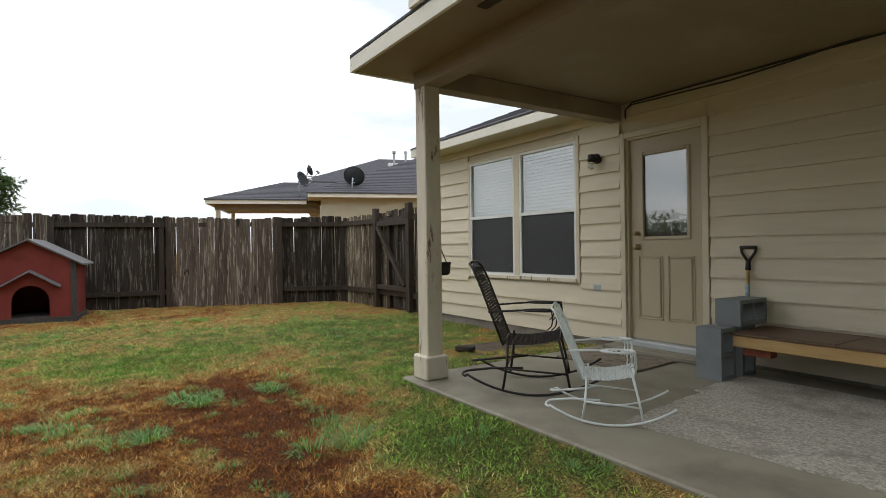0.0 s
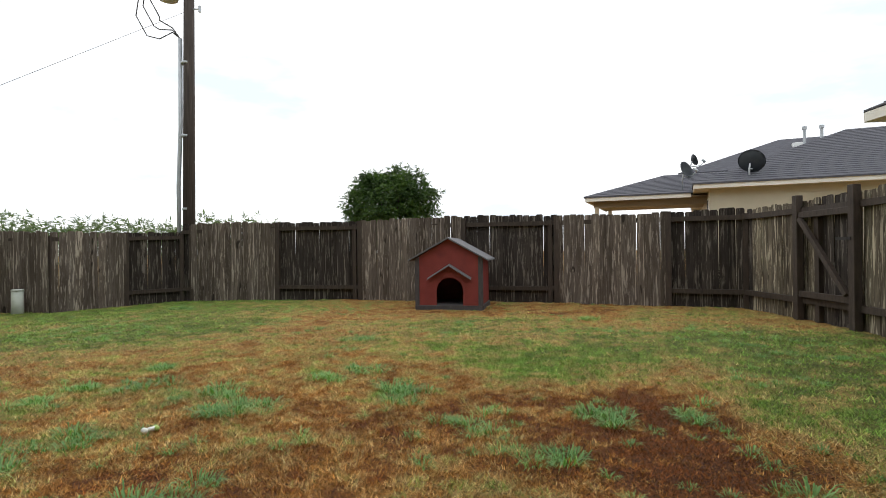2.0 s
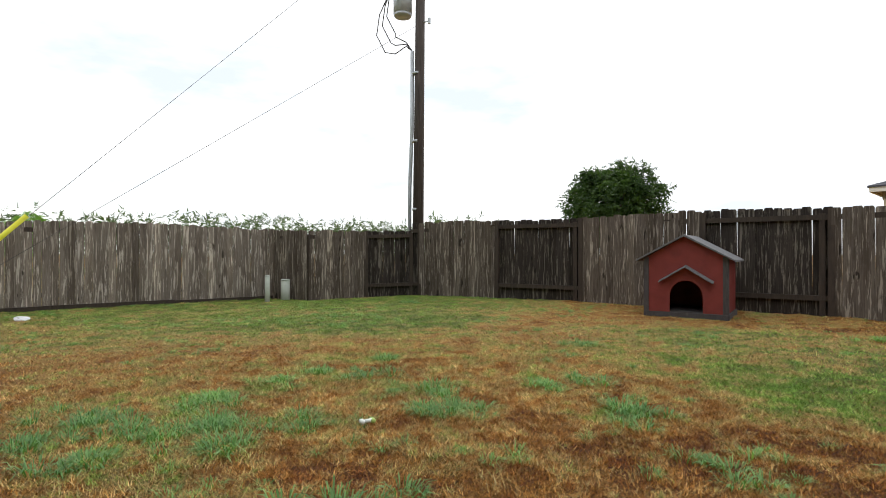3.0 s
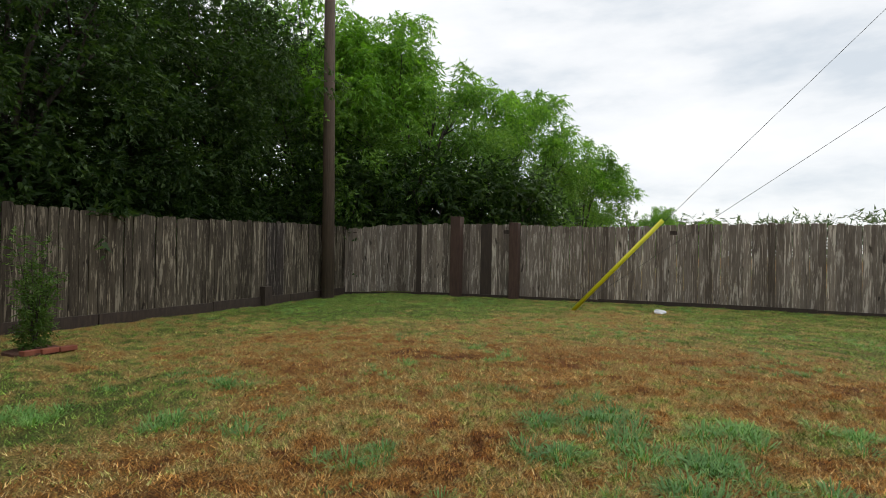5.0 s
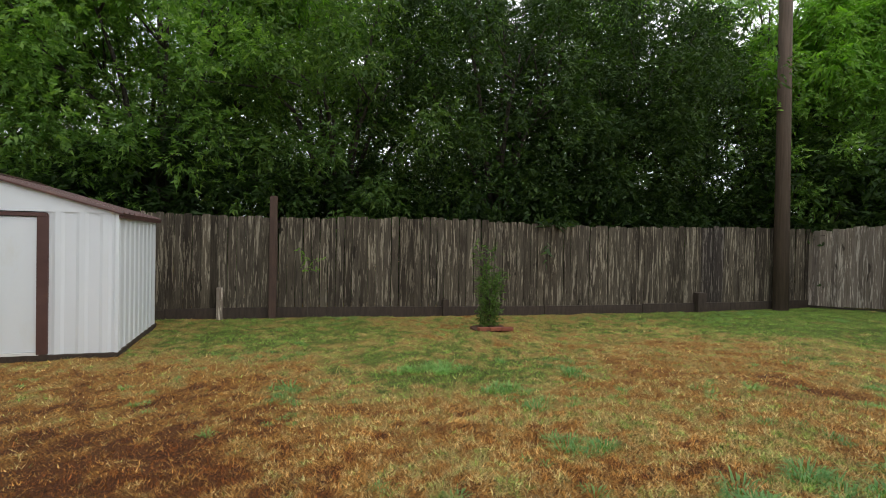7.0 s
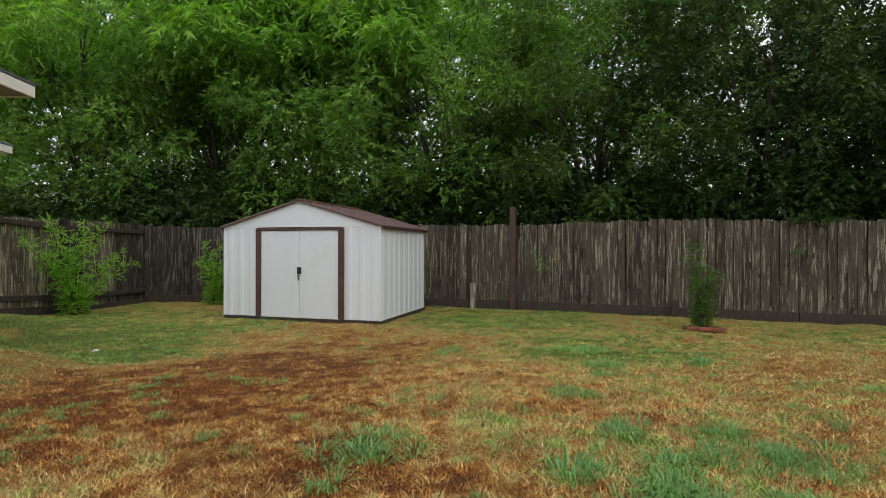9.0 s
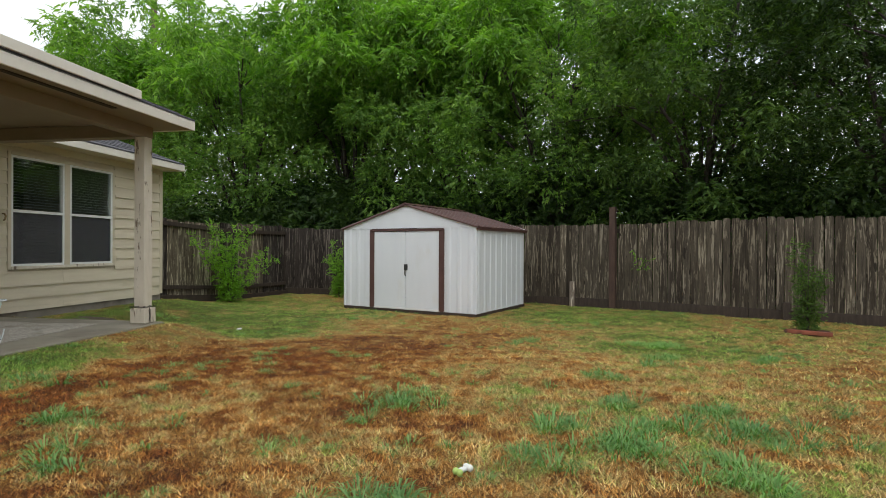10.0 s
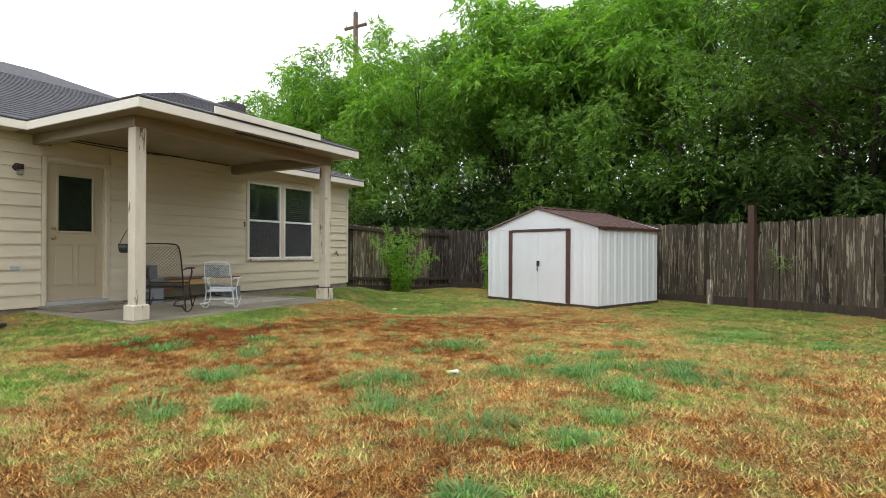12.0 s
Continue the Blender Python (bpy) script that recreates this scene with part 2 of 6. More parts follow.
def leaf_material(name, c1, c2, c3, trans=0.35):
    m, nt, b = material(name, 0.5)
    b.inputs["Specular IOR Level"].default_value = 0.3
    g = nt.nodes.new("ShaderNodeNewGeometry")
    col = ramp(nt, [(0.0, c1), (0.55, c2), (1.0, c3)], g.outputs["Random Per Island"])
    n = noise_tex(nt, 0.7, (1, 1, 1), 3)
    col = mixc(nt, 1.0, col, ramp(nt, [(0.3, (0.65, 0.7, 0.7)), (0.7, (1.25, 1.2, 1.0))], n), "MULTIPLY")
    nt.links.new(col, b.inputs["Base Color"])
    t = nt.nodes.new("ShaderNodeBsdfTranslucent")
    nt.links.new(mixc(nt, 1.0, col, (1.3, 1.5, 0.6), "MULTIPLY"), t.inputs["Color"])
    mx = nt.nodes.new("ShaderNodeMixShader")
    mx.inputs[0].default_value = trans
    nt.links.new(b.outputs[0], mx.inputs[1])
    nt.links.new(t.outputs[0], mx.inputs[2])
    nt.links.new(mx.outputs[0], nt.nodes["Material Output"].inputs["Surface"])
    return m


LEAF = leaf_material("tree leaves", (0.098, 0.190, 0.050), (0.155, 0.285, 0.068), (0.25, 0.40, 0.10), 0.45)
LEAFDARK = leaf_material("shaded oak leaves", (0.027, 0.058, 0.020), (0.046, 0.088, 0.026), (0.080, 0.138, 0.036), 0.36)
LEAFMID = leaf_material("mid green leaves", (0.056, 0.115, 0.030), (0.090, 0.168, 0.042), (0.145, 0.235, 0.058), 0.4)
LEAFBRIGHT = leaf_material("light green leaves", (0.13, 0.28, 0.035), (0.19, 0.38, 0.05), (0.27, 0.48, 0.08), 0.45)
LEAFFAR = leaf_material("far hedge leaves", (0.07, 0.11, 0.055), (0.10, 0.15, 0.07), (0.13, 0.18, 0.09), 0.3)


def grass_material(name, soil):
    """Lawn colour from green through straw to burnt red-brown by the 'dry' value of each spot, with shadow between
    blades put into the tones.
    """
    m, nt, b = material(name, 0.85)
    b.inputs["Specular IOR Level"].default_value = 0.25
    a = nt.nodes.new("ShaderNodeAttribute")
    a.attribute_name = "dry"
    n = noise_tex(nt, 30 if soil else 9, (1, 1, 1), 6, 0.7, shift=False)
    ad = nt.nodes.new("ShaderNodeMath")
    ad.operation = "MULTIPLY_ADD"
    ad.inputs[1].default_value = 0.5 if soil else 0.25
    nt.links.new(n, ad.inputs[0])
    nt.links.new(a.outputs["Fac"], ad.inputs[2])
    col = ramp(nt, GRASS_SOIL if soil else GRASS_BLADE, ad.outputs[0])
    # For soil, fine dark speckle in the colour stands in for shadow between blades.
    k = noise_tex(nt, 75 if soil else 2.0, (1, 1, 1), 5 if soil else 4, 0.75, shift=False)
    col = mixc(nt, 1.0, col, ramp(nt, [(0.40, (0.22, 0.21, 0.20)), (0.52, (0.75, 0.75, 0.75)), (0.64, (1.7, 1.7, 1.65))] if soil else [(0.3, (0.6, 0.6, 0.6)), (0.7, (1.35, 1.35, 1.35))], k), "MULTIPLY")
    if not soil:
        g = nt.nodes.new("ShaderNodeNewGeometry")
        # Random blade tone; its darkest end stands in for shadow among the blades.
        col = mixc(nt, 1.0, col, ramp(nt, [(0, (0.14, 0.14, 0.13)), (0.45, (0.82, 0.82, 0.82)), (1, (1.5, 1.48, 1.4))], g.outputs["Random Per Island"]), "MULTIPLY")
    nt.links.new(col, b.inputs["Base Color"])
    if soil:
        bump(nt, b, noise_tex(nt, 45, (1, 1, 1), 6, 0.75, shift=False), 1.0, 0.03)
    return m


GRASS_SOIL = [(0.10, (0.080, 0.135, 0.024)), (0.34, (0.165, 0.175, 0.038)), (0.52, (0.42, 0.29, 0.090)), (0.74, (0.38, 0.175, 0.036)), (0.97, (0.150, 0.052, 0.015))]
GRASS_BLADE = [(0.10, (0.23, 0.44, 0.080)), (0.33, (0.35, 0.47, 0.098)), (0.50, (0.74, 0.57, 0.27)), (0.72, (0.62, 0.325, 0.085)), (0.95, (0.32, 0.112, 0.030))]
SOILMAT = grass_material("lawn thatch", True)
BLADEMAT = grass_material("lawn blades", False)
TUFT = leaf_material("blue green tuft blades", (0.11, 0.24, 0.075), (0.17, 0.335, 0.12), (0.29, 0.47, 0.19), 0.35)


def glass_material():
    m = bpy.data.materials.new("window glass")
    m.use_nodes = True
    nt = m.node_tree
    nt.nodes.clear()
    o = nt.nodes.new("ShaderNodeOutputMaterial")
    t = nt.nodes.new("ShaderNodeBsdfTransparent")
    t.inputs["Color"].default_value = (0.86, 0.89, 0.88, 1)
    g = nt.nodes.new("ShaderNodeBsdfGlossy")
    g.inputs["Roughness"].default_value = 0.015
    x = nt.nodes.new("ShaderNodeMixShader")
    x.inputs[0].default_value = 0.2
    nt.links.new(t.outputs[0], x.inputs[1])
    nt.links.new(g.outputs[0], x.inputs[2])
    nt.links.new(x.outputs[0], o.inputs["Surface"])
    return m


GLASS = glass_material()


# ---- mesh helpers ----
def box(bm, lo, hi, bev=0.0):
    vs = [bm.verts.new((x, y, z)) for x in (lo[0], hi[0]) for y in (lo[1], hi[1]) for z in (lo[2], hi[2])]
    fs = [bm.faces.new([vs[i] for i in q]) for q in ((0, 1, 3, 2), (4, 6, 7, 5), (0, 4, 5, 1), (2, 3, 7, 6), (0, 2, 6, 4), (1, 5, 7, 3))]
    if bev:
        es = list({e for f in fs for e in f.edges})
        bmesh.ops.bevel(bm, geom=es, offset=bev, segments=1, affect="EDGES")
    return bm


def cyl(bm, p, q, r, r2=None, seg=10):
    p, q = Vector(p), Vector(q)
    r2 = r if r2 is None else r2
    w = (q - p).normalized()
    u = w.orthogonal().normalized()
    v = w.cross(u)
    rings = []
    for c, rr in ((p, r), (q, r2)):
        rings.append([bm.verts.new(c + rr * (math.cos(a) * u + math.sin(a) * v)) for a in (2 * math.pi * k / seg for k in range(seg))])
    for k in range(seg):
        bm.faces.new((rings[0][k], rings[0][(k + 1) % seg], rings[1][(k + 1) % seg], rings[1][k]))
    bm.faces.new(rings[0][::-1])
    bm.faces.new(rings[1])
    return bm


def tube(bm, pts, r, seg=6, r2=None):
    """A rod bent along points."""
    pts = [Vector(p) for p in pts]
    n = len(pts)
    r2 = r if r2 is None else r2
    rings = []
    u = None
    for i, p in enumerate(pts):
        w = (pts[min(i + 1, n - 1)] - pts[max(i - 1, 0)]).normalized()
        u = w.orthogonal().normalized() if u is None else (u - u.dot(w) * w).normalized()
        v = w.cross(u)
        rr = r + (r2 - r) * i / max(1, n - 1)
        rings.append([bm.verts.new(p + rr * (math.cos(a) * u + math.sin(a) * v)) for a in (2 * math.pi * k / seg for k in range(seg))])
    for a, b in zip(rings, rings[1:]):
        for k in range(seg):
            bm.faces.new((a[k], a[(k + 1) % seg], b[(k + 1) % seg], b[k]))
    bm.faces.new(rings[0][::-1])
    bm.faces.new(rings[-1])
    return bm


def extrude(bm, outline, axis, a, b):
    """A prism: outline of 2D points in the plane across axis, from a to b along it."""
    def at(p, s):
        c = [p[0], p[1]]
        c.insert(axis, s)
        return bm.verts.new(c)
    lo, hi = [at(p, a) for p in outline], [at(p, b) for p in outline]
    n = len(outline)
    bm.faces.new(lo)
    bm.faces.new(hi[::-1])
    for k in range(n):
        bm.faces.new((lo[k], hi[k], hi[(k + 1) % n], lo[(k + 1) % n]))
    bmesh.ops.recalc_face_normals(bm, faces=bm.faces[:])
    return bm


def B():
    return bmesh.new()


def mesh_of(name, bm, mat, smooth=False):
    bmesh.ops.recalc_face_normals(bm, faces=bm.faces[:])
    me = bpy.data.meshes.new(name)
    bm.to_mesh(me)
    bm.free()
    me.materials.append(mat)
    if smooth:
        me.polygons.foreach_set("use_smooth", [True] * len(me.polygons))
    return me


def part(name, bm, mat, parent, label="", smooth=False):
    ob = new(name, bm if isinstance(bm, bpy.types.Mesh) else mesh_of(name, bm, mat, smooth))
    ob.parent = parent
    if label:
        ob["label"] = label
    return ob


def thing(name, m, label, category, group="", kind=""):
    ob = new(name)
    ob.empty_display_size = 0.1
    ob.matrix_world = m
    return tagged(ob, label, category, group, kind)


def solid(name, bm, mat, label, category, m=None, group="", kind="", smooth=False):
    ob = new(name, mesh_of(name, bm, mat, smooth))
    if m is not None:
        ob.matrix_world = m
    return tagged(ob, label, category, group, kind)


def raw_mesh(name, verts, faces, mat, dry=None):
    me = bpy.data.meshes.new(name)
    n, k = len(faces), faces.shape[1]
    me.vertices.add(len(verts))
    me.vertices.foreach_set("co", verts.astype(np.float32).ravel())
    me.loops.add(n * k)
    me.loops.foreach_set("vertex_index", faces.astype(np.int32).ravel())
    me.polygons.add(n)
    me.polygons.foreach_set("loop_start", np.arange(0, n * k, k, dtype=np.int32))
    me.update(calc_edges=True)
    if dry is not None:
        me.attributes.new("dry", "FLOAT", "POINT").data.foreach_set("value", dry.astype(np.float32))
    me.materials.append(mat)
    return me


def value_noise(x, y, seed):
    """Smooth noise in 0..1 at points of the plan."""
    rng = np.random.RandomState(seed)
    table = rng.rand(64, 64)
    xi, yi = np.floor(x).astype(int), np.floor(y).astype(int)
    fx, fy = x - xi, y - yi
    fx, fy = fx * fx * (3 - 2 * fx), fy * fy * (3 - 2 * fy)
    a, b = table[xi % 64, yi % 64], table[(xi + 1) % 64, yi % 64]
    c, d = table[xi % 64, (yi + 1) % 64], table[(xi + 1) % 64, (yi + 1) % 64]
    return (a * (1 - fx) + b * fx) * (1 - fy) + (c * (1 - fx) + d * fx) * fy


def step(v):
    v = np.clip(v, 0, 1)
    return v * v * (3 - 2 * v)


def ground_z(x, y):
    """The lawn falls gently to the south fence and a little to the west."""
    x, y = np.asarray(x, float), np.asarray(y, float)
    south = 0.25 * step((3.0 - y) / 5.0)
    west = 0.12 * step((-4.5 - x) / 5.0)
    z = -np.maximum(south, west)
    off = np.hypot(np.maximum(np.maximum(2.66 - x, x - 5.3), 0), np.maximum(np.maximum(0.1 - y, y - 3.8), 0))
    z = z + (0.055 - z) * np.exp(-(off / 0.55) ** 2)
    off = np.hypot(np.maximum(5.2 - x, 0), np.maximum(np.maximum(-3.2 - y, y - 7.05), 0))
    return z + (np.maximum(z, 0.0) - z) * np.exp(-(off / 1.0) ** 2)


def lumps(x, y):
    """Small unevenness of the turf."""
    return 0.028 * (value_noise(x * 3, y * 3, 11) - 0.5) + 0.02 * (value_noise(x * 6.1, y * 6.1, 12) - 0.5)


def gz(x, y):
    return float(ground_z(x, y))


def dryness(x, y):
    """0 green to 1 burnt: broad patches of the lawn, broken up by smaller ones."""
    x, y = np.asarray(x, float), np.asarray(y, float)
    num, den = 0.0 * x, 0.0 * x
    for cx, cy, amount in DRY_SPOTS:
        w = 1.0 / ((x - cx) ** 2 + (y - cy) ** 2 + 0.14) ** 2
        num, den = num + w * amount, den + w
    d = num / den
    d = d - 0.20 * (1.0 - d * d)
    d = d + 0.16 * (value_noise(x * 0.9, y * 0.9, 3) - 0.5) + 0.22 * (value_noise(x * 2.9 + 9, y * 2.9, 4) - 0.5)
    d = d + 0.32 * (value_noise(x * 7, y * 7 + 5, 5) - 0.5) + 0.48 * (value_noise(x * 17, y * 17 + 2, 6) - 0.5)
    return np.clip(d, 0.0, 0.95)


# x, y, dryness: where the lawn is green, straw-pale, orange or burnt red
DRY_SPOTS = [(0.48, 3.47, 0.62), (1.34, 3.52, 0.92), (3.51, 6.9, 0.20), (2.49, 2.68, 0.15), (2.41, 11.04, 0.66), (0.95, 8.93, 0.36), (1.77, 4.35, 0.86), (1.27, 5.9, 0.30),
             (2.55, 4.2, 0.18), (-0.05, 10.74, 0.64), (-1.23, 4.25, 0.62), (0.0, 3.77, 0.72), (-1.91, 3.6, 0.58), (-5.2, 8.14, 0.25), (3.6, 9.9, 0.50), (-6.1, 11.8, 0.22),
             (-4.5, 0.8, 0.55), (-3.1, 1.5, 0.57), (-4.78, 2.3, 0.59), (-3.81, 4.76, 0.58), (-2.53, 2.5, 0.58), (-3.5, -0.9, 0.26), (-10.8, 0.9, 0.18), (-7.0, 4.5, 0.42), (-9.3, 8.6, 0.30),
             (-0.1, 0.23, 0.84), (-1.0, -1.6, 0.62), (-1.85, 0.85, 0.58), (-2.76, -3.3, 0.32), (1.22, 2.32, 0.92), (0.09, 2.1, 0.82), (2.75, -1.6, 0.16), (-0.8, 5.5, 0.58)]
# ---- ground ----
def spaced(lo, hi, fine):
    far = np.array([6, 14, 30, 60, 120, 250, 500.0])
    return np.concatenate([lo - far[::-1], np.arange(lo, hi, fine), hi + far])


gx, gy = spaced(-17, 8, 0.12), spaced(-10, 16, 0.12)
GX, GY = np.meshgrid(gx, gy, indexing="ij")
inside = (GX > -17) & (GX < 8) & (GY > -10) & (GY < 16)
rough = np.where(inside, lumps(GX, GY), 0)
GZ = ground_z(GX, GY) + rough
ni, nj = GX.shape
idx = np.arange(ni * nj).reshape(ni, nj)
quads = np.stack([idx[:-1, :-1], idx[1:, :-1], idx[1:, 1:], idx[:-1, 1:]], -1).reshape(-1, 4)
gm = raw_mesh("ground", np.stack([GX, GY, GZ], -1).reshape(-1, 3), quads, SOILMAT, dryness(GX, GY).ravel())
tagged(new("ground", gm), "patchy lawn of green and burnt orange grass", "lawn", kind="structure")

# ---- house: plan ----
WX = 5.265                     # outer face of the house's back wall
WS, WN = -3.21, 7.05           # its south and north corners
ZF, ZE = 0.16, 2.53            # floor level, underside of the eave
W1 = (4.185, 6.19, 0.755, 2.31)
W2 = (-1.94, -0.088, 0.755, 2.31)
DR = (2.69, 3.52, 0.17, 2.21)  # door opening
house = thing("house", pose(WX, 2.0, 0), "single-storey house with beige lap siding and charcoal shingle roof", "house")
HO = Vector((WX, 2.0, 0))


def hbox(lo, hi, bev=0.0, bm=None):
    """A box in the house's own frame, from world corners."""
    return box(bm or B(), Vector(lo) - HO, Vector(hi) - HO, bev)


y0 = WS + 0.02
for a, b, lo, hi in sorted([W2, W1, DR]):
    for p, q in (((y0, 0.12), (a, 2.62)), ((a, 0.12), (b, lo)), ((a, hi), (b, 2.62))):
        part("wall", hbox((WX + 0.02, p[0], p[1]), (WX + 0.16, q[0], q[1])), SIDING, house)
    y0 = b
part("wall", hbox((WX + 0.02, y0, 0.12), (WX + 0.16, WN - 0.02, 2.62)), SIDING, house)
part("side_wall", hbox((WX + 0.16, WS + 0.02, 0.12), (14.4, WS + 0.16, 2.62)), SIDING, house)
part("side_wall", hbox((WX + 0.16, WN - 0.16, 0.12), (14.4, WN - 0.02, 2.62)), SIDING, house)
part("rear_wall", hbox((14.4, WS + 0.02, 0.12), (14.55, WN - 0.02, 2.62)), SIDING, house)
# Unseen room shell; its dark colour stands in for a dim interior.
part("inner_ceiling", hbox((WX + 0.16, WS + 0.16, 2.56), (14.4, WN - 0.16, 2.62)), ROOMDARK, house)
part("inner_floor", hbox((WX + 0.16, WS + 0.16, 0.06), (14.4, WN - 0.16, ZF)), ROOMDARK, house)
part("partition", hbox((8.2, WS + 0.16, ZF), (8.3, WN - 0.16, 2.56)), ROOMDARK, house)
part("foundation", hbox((WX + 0.006, WS, -0.35), (14.55, WN, 0.14), 0.008), FOUNDATION, house, "stained grey concrete foundation strip")
part("corner_board", hbox((WX - 0.022, WS - 0.022, 0.13), (WX + 0.06, WS + 0.07, ZE), 0.004), TRIM, house)
part("corner_board", hbox((WX - 0.022, WN - 0.07, 0.13), (WX + 0.06, WN + 0.022, ZE), 0.004), TRIM, house)


def course_runs(z0, z1):
    """Stretches of one siding course between the openings and their casings."""
    blocks = [(W2[0] - 0.055, W2[1] + 0.055, W2[2] - 0.05, W2[3] + 0.05), (W1[0] - 0.055, W1[1] + 0.055, W1[2] - 0.05, W1[3] + 0.05), (DR[0] - 0.065, DR[1] + 0.065, 0.0, DR[3] + 0.065)]
    runs, start = [], WS + 0.07
    for a, b, lo, hi in sorted(blocks):
        if z1 > lo + 0.02 and z0 < hi - 0.02:
            runs.append((start, a))
            start = b
    runs.append((start, WN - 0.07))
    return runs


LAP = 0.178
course = 0
z = 0.115
while z < 2.52:
    top = min(z + LAP + 0.03, 2.60)
    for a, b in course_runs(z, z + LAP):
        cutat = [a]
        if b - a > 3.4:
            cutat.append(a + (b - a) * (0.38 + 0.27 * (course % 2)))
        cutat.append(b)
        for p, q in zip(cutat, cutat[1:]):
            bm = extrude(B(), [(0.004, z), (-0.029, z), (-0.003, top), (0.012, top)], 1, p - 2.0 + 0.0015, q - 2.0 - 0.0015)
            part("siding_plank", bm, SIDING, house)
    z += LAP
    course += 1

# main roof: hipped, ridge along y
SL = 0.40
EX, ES, EN, ER = 4.86, -3.36, 7.2, 14.8
RX = 0.5 * (EX + ER)
MS = 0.425
RZ = 2.66 + MS * (RX - EX)
HL = RX - EX


def sheet(name, pts, mat, parent, thick=0.03, org=HO):
    """A roof plane: a flat polygon with thickness downwards."""
    bm = B()
    up = [bm.verts.new(Vector(p) - org) for p in pts]
    dn = [bm.verts.new(Vector(p) - org - Vector((0, 0, thick))) for p in pts]
    bm.faces.new(up)
    bm.faces.new(dn[::-1])
    n = len(pts)
    for k in range(n):
        bm.faces.new((up[k], dn[k], dn[(k + 1) % n], up[(k + 1) % n]))
    return part(name, bm, mat, parent)


rn, rs = Vector((RX, EN - HL, RZ)), Vector((RX, ES + HL, RZ))
sheet("roof", [(EX, ES, 2.66), rs, rn, (EX, EN, 2.66)], SHINGLE, house)
sheet("roof", [(ER, EN, 2.66), rn, rs, (ER, ES, 2.66)], SHINGLE, house)
sheet("roof", [(ER, ES, 2.66), rs, (EX, ES, 2.66)], SHINGLE, house)
sheet("roof", [(EX, EN, 2.66), rn, (ER, EN, 2.66)], SHINGLE, house)
# porch roof: lower hip that runs into the main slope
PX, PS, PN = 2.40, 0.0, 3.93
PH = (PN - PS) / 2
peak = Vector((PX + PH, PS + PH, 2.665 + SL * PH))
back = Vector((EX + PH + 0.6, PS + PH, peak.z))
sheet("porch_roof", [(PX, PN, 2.665), (PX, PS, 2.665), peak], SHINGLE, house)
sheet("porch_roof", [(PX, PS, 2.665), (EX + 0.6, PS, 2.665), back, peak], SHINGLE, house)
sheet("porch_roof", [(EX + 0.6, PN, 2.665), (PX, PN, 2.665), peak, back], SHINGLE, house)

# fascias and soffits
part("fascia", hbox((EX, ES, 2.52), (EX + 0.025, PS + 0.02, 2.645), 0.003), FASCIA, house, "pale painted fascia board")
part("fascia", hbox((EX, PN - 0.02, 2.52), (EX + 0.025, EN, 2.645), 0.003), FASCIA, house, "pale painted fascia board")
part("fascia", hbox((EX + 0.025, ES, 2.52), (ER, ES + 0.025, 2.645), 0.003), FASCIA, house)
part("fascia", hbox((EX + 0.025, EN - 0.025, 2.52), (ER, EN, 2.645), 0.003), FASCIA, house)
part("soffit", hbox((EX + 0.025, ES + 0.025, 2.535), (WX + 0.03, PS, 2.55)), TRIM, house)
part("soffit", hbox((EX + 0.025, PN, 2.535), (WX + 0.03, EN - 0.025, 2.55)), TRIM, house)
part("porch_fascia", hbox((PX, PS, 2.525), (PX + 0.025, PN, 2.65), 0.003), FASCIA, house, "pale painted porch fascia")
part("porch_fascia", hbox((PX + 0.025, PN - 0.025, 2.525), (EX + 0.03, PN, 2.65), 0.003), FASCIA, house)
part("porch_fascia", hbox((PX + 0.025, PS, 2.525), (EX + 0.03, PS + 0.025, 2.65), 0.003), FASCIA, house)
part("porch_soffit", hbox((PX + 0.025, PS + 0.025, 2.535), (2.86, PN - 0.025, 2.548)), PORCHSHADE, house)
part("porch_soffit", hbox((2.86, 3.70, 2.535), (WX, PN - 0.025, 2.548)), PORCHSHADE, house)
part("porch_soffit", hbox((2.86, PS + 0.025, 2.535), (WX, 0.19, 2.548)), PORCHSHADE, house)
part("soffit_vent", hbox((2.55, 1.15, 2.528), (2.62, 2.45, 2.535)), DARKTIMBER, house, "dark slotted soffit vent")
part("porch_ceiling", hbox((3.0, 0.33, 2.565), (WX - 0.016, 3.56, 2.58)), PORCHSHADE, house, "tan porch ceiling board with shade in its colour")
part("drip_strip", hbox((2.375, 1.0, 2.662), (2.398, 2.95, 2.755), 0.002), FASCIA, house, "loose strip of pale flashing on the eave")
part("front_beam", hbox((2.85, 0.19, 2.40), (3.005, 3.70, 2.563), 0.006), PORCHSHADE, house)
part("side_beam", hbox((3.005, 3.555, 2.40), (WX - 0.018, 3.70, 2.563), 0.006), PORCHSHADE, house)
part("side_beam", hbox((3.005, 0.19, 2.40), (WX - 0.018, 0.335, 2.563), 0.006), PORCHSHADE, house)
vent = part("roof_vent", hbox((4.05, 1.0, 3.02), (4.50, 1.36, 3.44), 0.03), GREYTRIM, house, "dark box vent on the porch roof")
part("vent_pipe", cyl(B(), Vector((9.3, 3.4, 4.3)) - HO, Vector((9.3, 3.4, 4.95)) - HO, 0.03), GREYMETAL, house)
bm = B()
